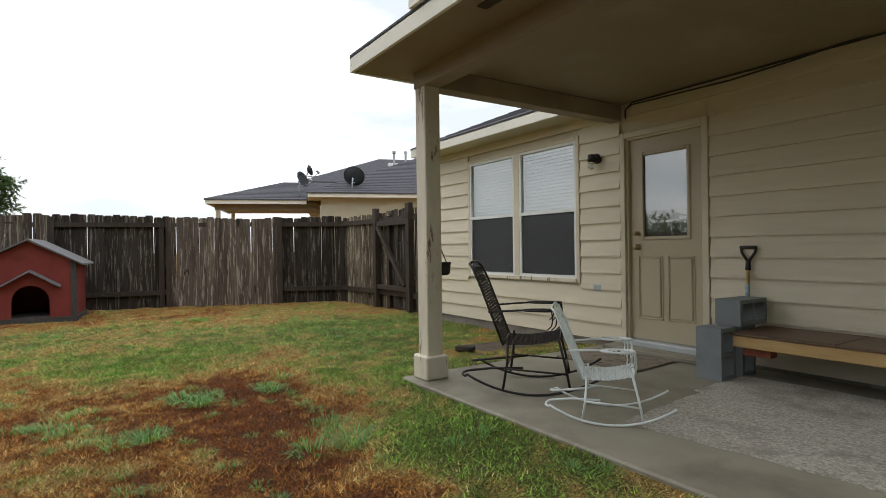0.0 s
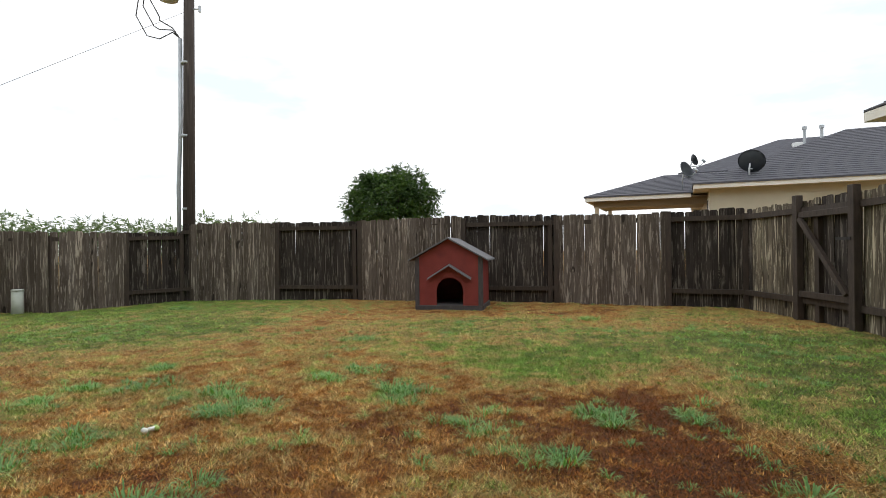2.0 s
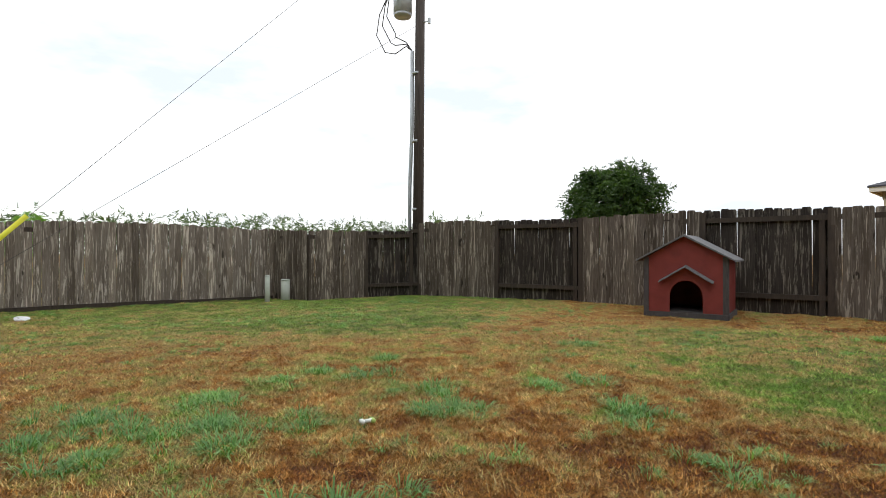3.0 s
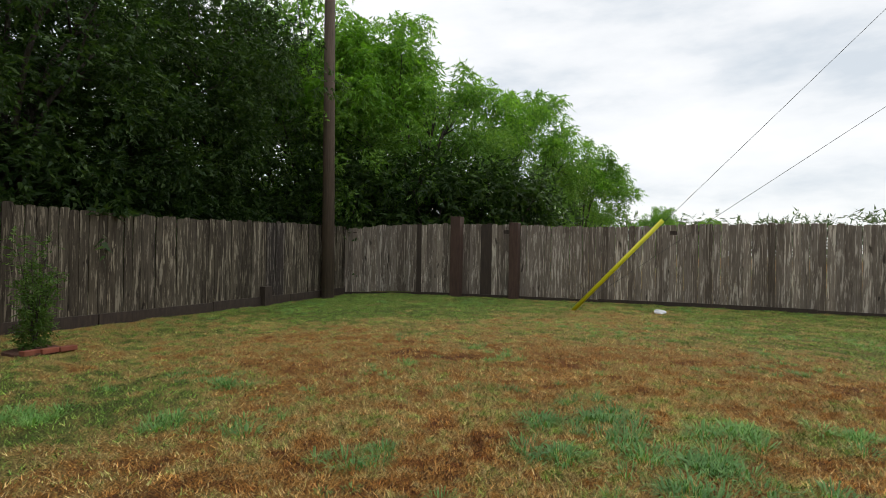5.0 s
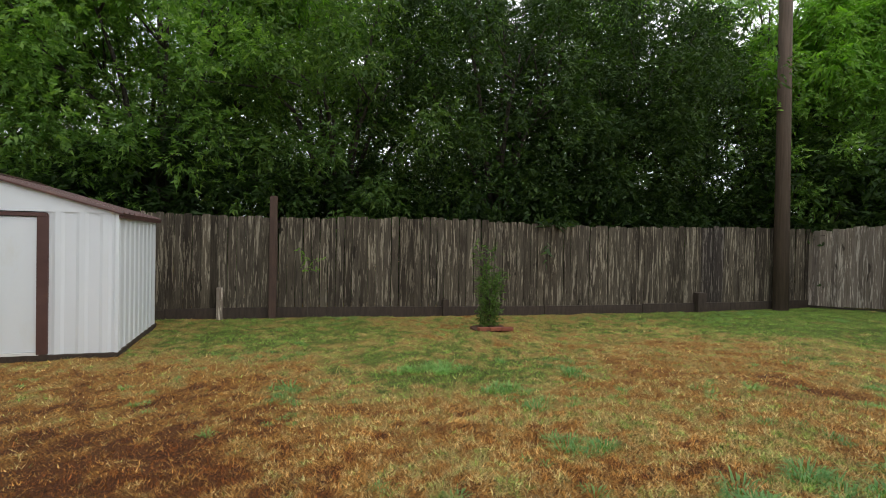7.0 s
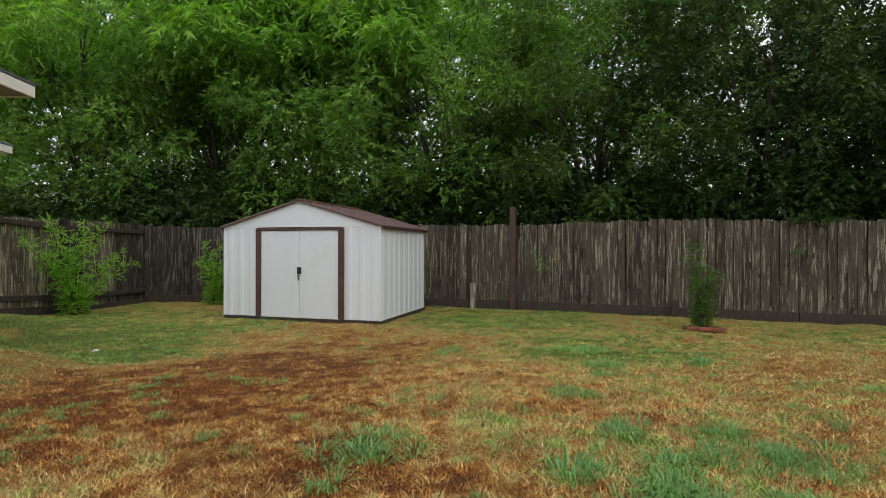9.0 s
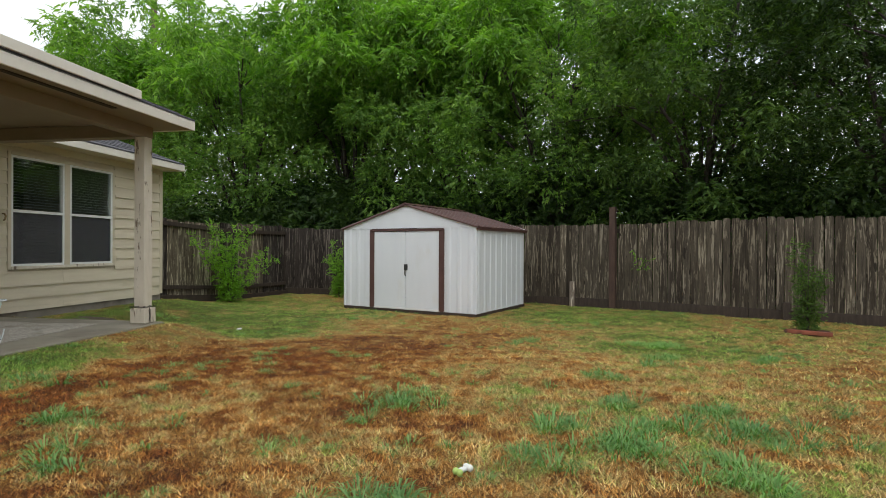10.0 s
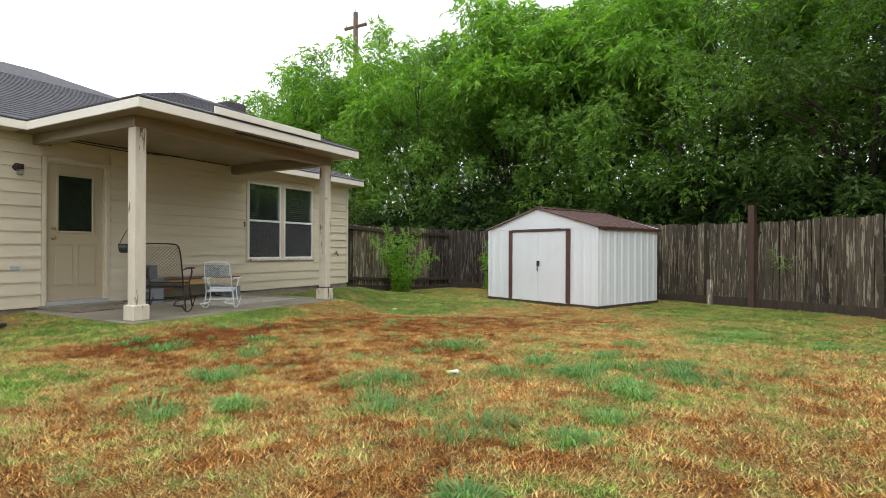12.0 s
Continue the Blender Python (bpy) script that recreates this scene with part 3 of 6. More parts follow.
for k, (a, b) in enumerate(((0.0, 0.0), (0.02, -0.05))):
    pts = [Vector((WX - 0.03 - 0.02 * k, 3.50 - 0.02 * k, 2.41))]
    pts += [Vector((WX - 0.03 - 0.02 * k, 3.50 - 0.02 * k, 2.50)), Vector((WX - 0.05, 3.40, 2.552 + b * 0.4))]
    pts += [Vector((WX - 0.05 - 0.012 * k, 3.40 - s * 0.5, 2.553 + b * math.sin(s * 0.9) * 0.9)) for s in (1, 2, 3, 4, 5, 6)]
    tube(bm, [p - HO for p in pts], 0.008, 6)
part("cable", bm, WIRE, house, "pair of dark cables slung under the porch ceiling")
# shingle courses: thin raised strips on the two roof planes that are seen closest
for pl, (e0, e1, n, toe) in enumerate((((EX, EN), (EX, ES), 26, 1), ((PX, PN), (PX, PS), 10, 2))):
    bm = B()
    for k in range(n):
        run = 0.145 * 1.0 * (k + 1) / math.sqrt(1 + SL * SL)
        x = e0[0] + run
        zz = (2.66 + MS * run) if pl == 0 else (2.665 + SL * run)
        a, b = e0[1] - run, e1[1] + run
        if a - b < 0.1 or (pl == 0 and run > HL):
            break
        box(bm, Vector((x - 0.012, b, zz - 0.004)) - HO, Vector((x + 0.010, a, zz + 0.005)) - HO)
    part("shingle_course", bm, SHINGLE, house)


# ---- windows and door ----
def window(name, spec, blind_down, label, tilt=-58):
    a, b, lo, hi = spec
    w = thing(name, pose(WX, (a + b) / 2, lo), label, "window", kind="structure")
    hw, h = (b - a) / 2, hi - lo
    for nm, p, q in (("casing", (-0.03, -hw - 0.05, -0.045), (0.0, -hw, h + 0.045)), ("casing", (-0.03, hw, -0.045), (0.0, hw + 0.05, h + 0.045)),
                     ("casing", (-0.03, -hw, h), (0.0, hw, h + 0.045)), ("window_sill", (-0.042, -hw, -0.045), (0.0, hw, 0.0)), ("mullion", (-0.028, -0.05, 0.0), (0.03, 0.05, h))):
        part(nm, box(B(), p, q, 0.004), TRIM if nm != "window_sill" else POSTPAINT, w)
    for s in (-1, 1):
        c0, c1 = (0.05, hw) if s > 0 else (-hw, -0.05)
        fr = B()
        t = 0.032
        for p, q in (((c0, 0.0), (c0 + t, h)), ((c1 - t, 0.0), (c1, h)), ((c0 + t, 0.0), (c1 - t, t)), ((c0 + t, h - t), (c1 - t, h)), ((c0 + t, h * 0.5 - 0.02), (c1 - t, h * 0.5 + 0.02))):
            box(fr, (-0.022, p[0], p[1]), (0.05, q[0], q[1]))
        part("window_frame", fr, WHITEVINYL, w, "white vinyl sash frame")
        for z0, z1, x in ((t, h * 0.5 - 0.02, 0.012), (h * 0.5 + 0.02, h - t, 0.002)):
            pane = part("pane", box(B(), (x, c0 + t, z0), (x + 0.004, c1 - t, z1)), GLASS, w)
            pane.visible_shadow = False
        part("insect_screen", box(B(), (-0.006, c0 + t, t), (-0.003, c1 - t, h * 0.5 - 0.02)), SCREENMESH, w, "dark half screen over the lower sash")
        bl = B()
        n = int(h / 0.042)
        for k in range(n):
            zz = h - 0.04 - k * 0.042
            if zz < 0.04 or (blind_down < 1 and zz < h * (1 - blind_down)):
                break
            bmesh.ops.create_cube(bl, size=1, matrix=pose(0.062, (c0 + c1) / 2, zz, 0, tilt, 0) @ Matrix.Diagonal((0.046, c1 - c0 - 0.03, 0.002, 1)))
        part("blind", bl, BLIND, w, "lowered white slatted blind")
    return w


def screen_material():
    m, nt, b = material("insect screen mesh", 0.8)
    b.inputs["Base Color"].default_value = (0.07, 0.072, 0.078, 1)
    t = nt.nodes.new("ShaderNodeBsdfTransparent")
    x = nt.nodes.new("ShaderNodeMixShader")
    x.inputs[0].default_value = 0.55
    nt.links.new(t.outputs[0], x.inputs[1])
    nt.links.new(b.outputs[0], x.inputs[2])
    nt.links.new(x.outputs[0], nt.nodes["Material Output"].inputs["Surface"])
    return m


SCREENMESH = screen_material()
window("window_1", W1, 1.0, "double sash window with white frames and lowered blinds")
window("window_2", W2, 1.0, "double sash window beside the porch, blinds lowered and half open", -12)

door = thing("door_1", pose(WX, (DR[0] + DR[1]) / 2, DR[2]), "closed tan back door with a half-height glass pane", "door", kind="structure")
dw, dh = (DR[1] - DR[0]) / 2, DR[3] - DR[2]
for p, q in (((-0.03, -dw - 0.06, -0.05), (0.005, -dw, dh + 0.06)), ((-0.03, dw, -0.05), (0.005, dw + 0.06, dh + 0.06)), ((-0.03, -dw, dh), (0.005, dw, dh + 0.06))):
    part("casing", box(B(), p, q, 0.005), TRIM, door)
for p, q in (((0.0, -dw, 0.0), (0.12, -dw + 0.02, dh)), ((0.0, dw - 0.02, 0.0), (0.12, dw, dh)), ((0.0, -dw + 0.02, dh - 0.02), (0.12, dw - 0.02, dh))):
    part("jamb", box(B(), p, q), TRIM, door)
part("threshold", box(B(), (-0.09, -dw - 0.02, -0.06), (0.12, dw + 0.02, 0.005), 0.006), GREYMETAL, door, "worn metal threshold")
lw = dw - 0.022
g0, g1, gzl, gzh = -0.27, 0.27, 1.0, 1.88
leaf = B()
for p, q in (((-lw, 0.01), (lw, gzl)), ((-lw, gzh), (lw, dh - 0.022)), ((-lw, gzl), (g0, gzh)), ((g1, gzl), (lw, gzh))):
    box(leaf, (0.035, p[0], p[1]), (0.078, q[0], q[1]))
leaf_ob = part("leaf", leaf, DOORPAINT, door)
glz = B()
for p, q in (((g0, gzl), (g0 + 0.035, gzh)), ((g1 - 0.035, gzl), (g1, gzh)), ((g0 + 0.035, gzl), (g1 - 0.035, gzl + 0.035)), ((g0 + 0.035, gzh - 0.035), (g1 - 0.035, gzh))):
    box(glz, (0.022, p[0], p[1]), (0.05, q[0], q[1]), 0.006)
part("glazing_frame", glz, DOORPAINT, door)
pane = part("pane", box(B(), (0.045, g0 + 0.035, gzl + 0.035), (0.05, g1 - 0.035, gzh - 0.035)), GLASS, door, "dark reflecting door glass")
pane.visible_shadow = False
# Opaque near-black sheet that closes the view through the glass.
part("shade", box(B(), (0.062, g0 + 0.01, gzl + 0.01), (0.066, g1 - 0.01, gzh - 0.01)), SCREEN, door, "dark sheet behind the door glass")
for c in (-0.165, 0.165):
    pb = B()
    box(pb, (0.026, c - 0.115, 0.24), (0.036, c + 0.115, 0.82), 0.009)
    part("panel", pb, DOORPAINT, door, "raised lower door panel")
    pb = B()
    for p, q in (((c - 0.14, 0.215), (c - 0.128, 0.845)), ((c + 0.128, 0.215), (c + 0.14, 0.845)), ((c - 0.128, 0.215), (c + 0.128, 0.227)), ((c - 0.128, 0.833), (c + 0.128, 0.845))):
        box(pb, (0.027, p[0], p[1]), (0.036, q[0], q[1]), 0.003)
    part("panel_moulding", pb, DOORPAINT, door)
for zz, r in ((0.93, 0.028), (1.07, 0.022)):
    kb = B()
    cyl(kb, (0.036, 0.305, zz), (0.026, 0.305, zz), r * 1.15, seg=14)
    cyl(kb, (0.026, 0.305, zz), (0.0, 0.305, zz), r * 0.45, r * 0.5, 12)
    bmesh.ops.create_uvsphere(kb, u_segments=12, v_segments=8, radius=r, matrix=pose(-0.012, 0.305, zz) @ Matrix.Diagonal((0.7, 1, 1, 1)))
    part("door_knob" if r > 0.025 else "deadbolt", kb, BRASS, door, "aged brass knob", True)

# ---- patio ----
slab = B()
box(slab, (2.75, 0.10, -0.30), (WX + 0.004, 3.78, 0.08), 0.012)
patio = solid("patio_slab", slab, CONCRETE, "grey-brown stained concrete patio slab", "patio", kind="structure")
solid("door_step", box(B(), (4.98, 2.55, 0.081), (WX + 0.003, 3.62, 0.125), 0.008), CONCRETE, "low concrete step under the back door", "step", kind="structure")


def porch_post(y, group):
    p = thing("porch_post", pose(2.928, y, 0.08), "cream painted square porch post with chipped paint", "post", group)
    part("shaft", box(B(), (-0.072, -0.072, 0.18), (0.072, 0.072, 2.322), 0.008), POSTPAINT, p)
    part("base", box(B(), (-0.105, -0.105, 0.0), (0.105, 0.105, 0.19), 0.012), POSTPAINT, p, "boxed pale post base")
    return p


porch_post(3.615, "porch posts")
porch_post(0.265, "porch posts")

# ---- fences ----
def picket_mesh(name, h, w, ear, mat):
    o = [(-w / 2, 0), (w / 2, 0), (w / 2, h - ear), (w / 2 - ear, h), (-w / 2 + ear, h), (-w / 2, h - ear)]
    return mesh_of(name, extrude(B(), o, 1, -0.009, 0.009), mat)


def fence(name, pts, mat, rail_side, label, height=1.83, kick=0.0, posts_proud=(), seed=1, pitch=0.145, dark=None, facing=1, lean=0.0, dark_mat=None, pale=(), gaps=(-0.003, 0.0, 0.005)):
    """A board fence along a line on plan. rail_side: stretches (from, to) in metres where the rails face the yard; dark: stretches with other boards.
    facing: 1 where the yard lies to the left of the line's direction."""
    rng = random.Random(seed)
    start = Vector((*pts[0], gz(*pts[0])))
    f = thing(name, Matrix.Translation(start), label, "fence")
    meshes = {}
    for key, m in (("a", mat), ("d", dark_mat or PICKET_D), ("p", PICKET_P)):
        meshes[key] = [picket_mesh("picket", 1.0, pitch - (g if key == "a" else g * 0.4), 0.018, m) for g in gaps]
    run = 0.0
    was = None
    for (ax, ay), (bx, by) in zip(pts, pts[1:]):
        L = math.hypot(bx - ax, by - ay)
        ux, uy = (bx - ax) / L, (by - ay) / L
        nx, ny = -uy * facing, ux * facing
        ang = math.degrees(math.atan2(uy, ux))
        n = max(1, round(L / pitch))
        for k in range(n):
            d = (k + 0.5) * L / n
            s = run + d
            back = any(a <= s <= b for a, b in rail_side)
            # Boards behind the rails take the darker picket material.
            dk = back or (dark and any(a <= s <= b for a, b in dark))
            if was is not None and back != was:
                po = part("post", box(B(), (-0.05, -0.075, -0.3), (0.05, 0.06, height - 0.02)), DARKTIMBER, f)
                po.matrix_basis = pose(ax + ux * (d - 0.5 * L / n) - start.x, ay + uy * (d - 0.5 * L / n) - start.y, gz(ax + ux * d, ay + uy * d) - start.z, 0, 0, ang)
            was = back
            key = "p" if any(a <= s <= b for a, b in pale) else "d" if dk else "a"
            off = -0.045 if back else 0.045
            off += rng.uniform(-0.006, 0.006)
            px, py = ax + ux * d + nx * off, ay + uy * d + ny * off
            zz = gz(px, py)
            h = height + rng.uniform(-0.025, 0.02) + 0.03 * math.sin(s * 0.9 + seed)
            lift = rng.uniform(-0.02, 0.008) + kick
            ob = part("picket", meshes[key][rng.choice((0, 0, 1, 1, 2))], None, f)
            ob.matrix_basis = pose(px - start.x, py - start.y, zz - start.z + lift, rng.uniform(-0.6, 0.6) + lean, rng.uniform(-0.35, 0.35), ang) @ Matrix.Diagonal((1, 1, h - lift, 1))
        # rails and posts by bay
        bays = max(1, round(L / 2.4))
        for k in range(bays):
            d0, d1 = k * L / bays, (k + 1) * L / bays
            a = Vector((ax + ux * d0, ay + uy * d0))
            b = Vector((ax + ux * d1, ay + uy * d1))
            za, zb = gz(*a) - start.z, gz(*b) - start.z
            for hz in (0.30, height - 0.17):
                bm = B()
                c = [Vector((a.x - start.x, a.y - start.y, za + hz)), Vector((b.x - start.x, b.y - start.y, zb + hz))]
                nn = Vector((nx, ny, 0)) * 0.036
                u = Vector((0, 0, 0.044))
                vs = [bm.verts.new(q) for q in (c[0] - nn - u, c[0] + nn - u, c[0] + nn + u, c[0] - nn + u, c[1] - nn - u, c[1] + nn - u, c[1] + nn + u, c[1] - nn + u)]
                for q in ((0, 1, 2, 3), (7, 6, 5, 4), (0, 4, 5, 1), (1, 5, 6, 2), (2, 6, 7, 3), (3, 7, 4, 0)):
                    bm.faces.new([vs[i] for i in q])
                part("rail", bm, DARKTIMBER, f)
            po = part("post", box(B(), (-0.045, -0.045, -0.3), (0.045, 0.045, height - 0.10)), DARKTIMBER, f)
            po.matrix_basis = pose(a.x - start.x - nx * 0.01, a.y - start.y - ny * 0.01, za, 0, 0, ang)
            if kick:
                kb = part("kick_board", box(B(), (0.0, -0.02, 0.0), (L / bays - 0.01, 0.02, kick + 0.05), 0.004), DARKTIMBER, f, "dark damp kick board at the fence foot")
                kb.matrix_basis = Matrix.Translation((a.x - start.x + nx * 0.07, a.y - start.y + ny * 0.07, za - 0.03 + rng.uniform(-0.015, 0.015))) @ Euler((0, -math.atan2(zb - za, L / bays), math.radians(ang))).to_matrix().to_4x4()
        run += L
    return f


NE, NW = (5.3, 10.95), (-6.7, 13.35)
fence("north_fence", [NE, (1.95, 12.25), (-2.4, 13.05), NW], PICKET_N, [(0.0, 1.35), (3.47, 5.45), (7.84, 9.92), (12.05, 12.4)], "weathered grey-brown board fence, rails showing in some panels", 1.84, seed=3, facing=1)
fence("northwest_fence", [NW, (-7.9, 12.55), (-8.6, 11.6), (-9.9, 11.75)], PICKET_N, [(0.0, 1.2)], "leaning weathered board fence panels at the corner", 1.72, seed=4, facing=1)
fence("west_fence", [(-9.9, 11.75), (-11.85, 7.5), (-13.1, 3.75), (-14.5, -0.75)], PICKET_W, [], "pale grey weathered board fence", 1.80, 0.06, seed=5, facing=1,
      dark=[(9.25, 9.43), (11.05, 11.2)], dark_mat=DARKTIMBER, gaps=(0.001, 0.003, 0.006))
fence("south_fence", [(-14.5, -0.75), (-8.25, -3.45), (-3.6, -5.85), (-2.0, -6.45), (3.3, -7.75), (4.85, -7.85)], PICKET_S, [], "weathered board fence with mossy streaks and a dark kick board", 1.83, 0.16, seed=6, facing=1,
      gaps=(0.005, 0.009, 0.016), dark=[(2.5, 3.0), (16.8, 21.0)])
fence("side_fence", [(4.85, -7.85), (5.95, -4.0)], PICKET_S, [(0.0, 4.2)], "dark board fence beside the house with rails showing", 1.85, 0.1, seed=7, facing=1, pale=[(0.9, 1.7), (2.3, 3.7)])
fence("gate_fence", [(5.38, 7.07), (5.42, 9.0), NE], PICKET_S, [(0.0, 4.0)], "dark gate fence with rails and a diagonal brace", 1.84, seed=8, facing=1, pale=[(0.0, 1.15), (1.9, 3.7)])
# ---- dog house ----
dog = thing("dog_house", pose(-0.04, 11.45, gz(-0.26, 11.4), 0, 0, -7), "barn red wooden dog house with grey felt roof", "dog house")
HWD, HDD, EVE, APX = 0.62, 0.60, 0.98, 1.33
arch = [(0.25 * math.cos(a) + 0.02, 0.36 + 0.25 * math.sin(a)) for a in (math.pi * k / 12 for k in range(13))]
front = B()
outl = [(-HWD, 0.09), (-0.23, 0.09)] + arch[::-1] + [(0.27, 0.09), (HWD, 0.09), (HWD, EVE), (0, APX), (-HWD, EVE)]
extrude(front, outl, 1, -HDD, -HDD + 0.02)
part("front_wall", front, REDPAINT, dog, "faded red front with an arched doorway")
part("back_wall", extrude(B(), [(-HWD, 0.09), (HWD, 0.09), (HWD, EVE), (0, APX), (-HWD, EVE)], 1, HDD - 0.02, HDD), REDPAINT, dog)
for s in (-1, 1):
    part("side_wall", box(B(), (s * HWD - 0.02 * (s > 0), -HDD + 0.02, 0.09), (s * HWD + 0.02 * (s < 0), HDD - 0.02, EVE)), REDPAINT, dog)
    part("corner_trim", box(B(), (s * (HWD - 0.02) - 0.04, -HDD - 0.014, 0.02), (s * (HWD - 0.02) + 0.04, -HDD - 0.001, EVE + 0.02), 0.003), GREYTRIM, dog, "dark grey corner board")
    part("corner_trim", box(B(), (s * (HWD + 0.012) - 0.011, -HDD, 0.02), (s * (HWD + 0.012) + 0.011, -HDD + 0.08, EVE - 0.02), 0.003), GREYTRIM, dog)
    o = [(0, APX + 0.035), (s * (HWD + 0.13), EVE - 0.03), (s * (HWD + 0.13), EVE - 0.055), (0, APX + 0.005)]
    part("roof_panel", extrude(B(), o, 1, -HDD - 0.10, HDD + 0.08), DOGSHINGLE, dog, "grey mineral felt roof")
    aw = B()
    for k in range(7):
        t0, t1 = k / 7, (k + 1) / 7 + 0.03
        j = 0.012 * ((k * 7) % 3 - 1)
        p0 = Vector((0.02 + s * 0.40 * t0, 0, 0.84 - 0.25 * t0))
        p1 = Vector((0.02 + s * 0.40 * t1, 0, 0.84 - 0.25 * t1))
        vs = [aw.verts.new(q) for q in (p0 + Vector((0, -HDD, 0.03)), p1 + Vector((0, -HDD, 0.03)), p1 + Vector((0, -HDD - 0.12 - j, 0)), p0 + Vector((0, -HDD - 0.12 - j, 0)))]
        v2 = [aw.verts.new(v.co + Vector((0, 0, -0.014))) for v in vs]
        aw.faces.new(vs)
        aw.faces.new(v2[::-1])
        for q in range(4):
            aw.faces.new((vs[q], v2[q], v2[(q + 1) % 4], vs[(q + 1) % 4]))
    part("awning", aw, DOGSHINGLE, dog, "ragged little awning over the doorway")
part("floor_board", box(B(), (-HWD + 0.02, -HDD + 0.02, 0.07), (HWD - 0.02, HDD - 0.02, 0.10)), GREYTRIM, dog)
part("skid", box(B(), (-HWD - 0.01, -HDD - 0.02, -0.02), (HWD + 0.01, -HDD + 0.02, 0.088), 0.005), GREYTRIM, dog, "dark base timber")
for s in (-1, 1):
    part("skid", box(B(), (s * HWD - 0.03, -HDD + 0.021, -0.02), (s * HWD + 0.03, HDD, 0.088), 0.005), GREYTRIM, dog)

# ---- storage shed ----
SW, SD, SH = 3.12, 2.30, 1.66
shed = thing("storage_shed", pose(0.58, -4.14, -0.24, 0, 0, -21.3), "white steel garden shed with brown trim and roof", "shed")
# local: x along the front (+x to the east end), front face at y = 0 looking to +y
part("base_frame", box(B(), (-SW / 2 - 0.02, -SD - 0.02, -0.08), (SW / 2 + 0.02, 0.025, 0.055), 0.01), DARKTIMBER, shed, "dark timber base frame")


def ribbed(bm, p, q, z0, z1, ribs, depth=0.014, out=(0, 1)):
    """A steel wall sheet from p to q on plan with raised upright ribs."""
    p, q = Vector(p), Vector(q)
    o = Vector(out)
    prof = []
    for k in range(ribs):
        c = (k + 0.5) / ribs
        w = 0.028 / (q - p).length
        prof += [(c - 2.2 * w, 0), (c - w, depth), (c + w, depth), (c + 2.2 * w, 0)]
    prof = [(0, 0)] + prof + [(1, 0)]
    lo = [bm.verts.new((*(p.lerp(q, t) + o * d), z0)) for t, d in prof]
    hi = [bm.verts.new((*(p.lerp(q, t) + o * d), z1)) for t, d in prof]
    for k in range(len(prof) - 1):
        bm.faces.new((lo[k], lo[k + 1], hi[k + 1], hi[k]))
    bi = [bm.verts.new((*(p.lerp(q, t) - o * 0.02), z)) for t, z in ((0, z0), (1, z0), (1, z1), (0, z1))]
    bm.faces.new(bi)


DW = 0.80
for a, b in ((-SW / 2, -DW - 0.06), (DW + 0.06, SW / 2)):
    bm = B()
    ribbed(bm, (a, 0), (b, 0), 0.05, SH, 3)
    part("front_panel", bm, SHEDWHITE, shed)
for s in (-1, 1):
    bm = B()
    ribbed(bm, (s * SW / 2, 0), (s * SW / 2, -SD), 0.05, SH, 9, out=(s, 0))
    part("side_panel", bm, SHEDWHITE, shed, "white ribbed steel side")
    bm = B()
    box(bm, (s * (DW + 0.03) - 0.055, -0.005, 0.06), (s * (DW + 0.03) + 0.055, 0.028, SH - 0.03), 0.004)
    part("door_jamb", bm, SHEDBROWN, shed, "brown steel door jamb")
    bm = B()
    c0, c1 = (0.004, DW - 0.005) if s > 0 else (-DW + 0.005, -0.004)
    box(bm, (c0, -0.012, 0.085), (c1, 0.010, SH - 0.06), 0.006)
    d = part("sliding_door", bm, SHEDWHITE, shed, "flat white sliding door")
    part("corner_post", box(B(), (s * SW / 2 - 0.022, -0.012, 0.05), (s * SW / 2 + 0.022, 0.022, SH), 0.006), SHEDWHITE, shed)
bm = B()
ribbed(bm, (-SW / 2, -SD), (SW / 2, -SD), 0.09, SH, 12, out=(0, -1))
part("back_panel", bm, SHEDWHITE, shed)
part("door_track", box(B(), (-DW - 0.07, -0.01, SH - 0.055), (DW + 0.07, 0.032, SH - 0.012), 0.003), SHEDBROWN, shed)
part("door_sill", box(B(), (-DW - 0.0, -0.01, 0.05), (DW + 0.0, 0.02, 0.084), 0.003), WHITEVINYL, shed)
bmh = B()
box(bmh, (-0.05, 0.010, 0.83), (0.035, 0.026, 0.95), 0.006)
tube(bmh, [(0.0, 0.02, 0.845), (0.0, 0.04, 0.81), (0.0, 0.035, 0.75), (0.0, 0.022, 0.72)], 0.011)
part("latch", bmh, RUBBER, shed, "black hasp and padlock")
RA = 0.46
for y0, y1, nm in ((-0.004, 0.012, "gable"), (-SD - 0.012, -SD + 0.004, "gable")):
    part(nm, extrude(B(), [(-SW / 2 - 0.03, SH), (SW / 2 + 0.03, SH), (SW / 2 + 0.02, SH + 0.03), (0, SH + RA), (-SW / 2 - 0.02, SH + 0.03)], 1, y0, y1), SHEDWHITE, shed, "white gable sheet")
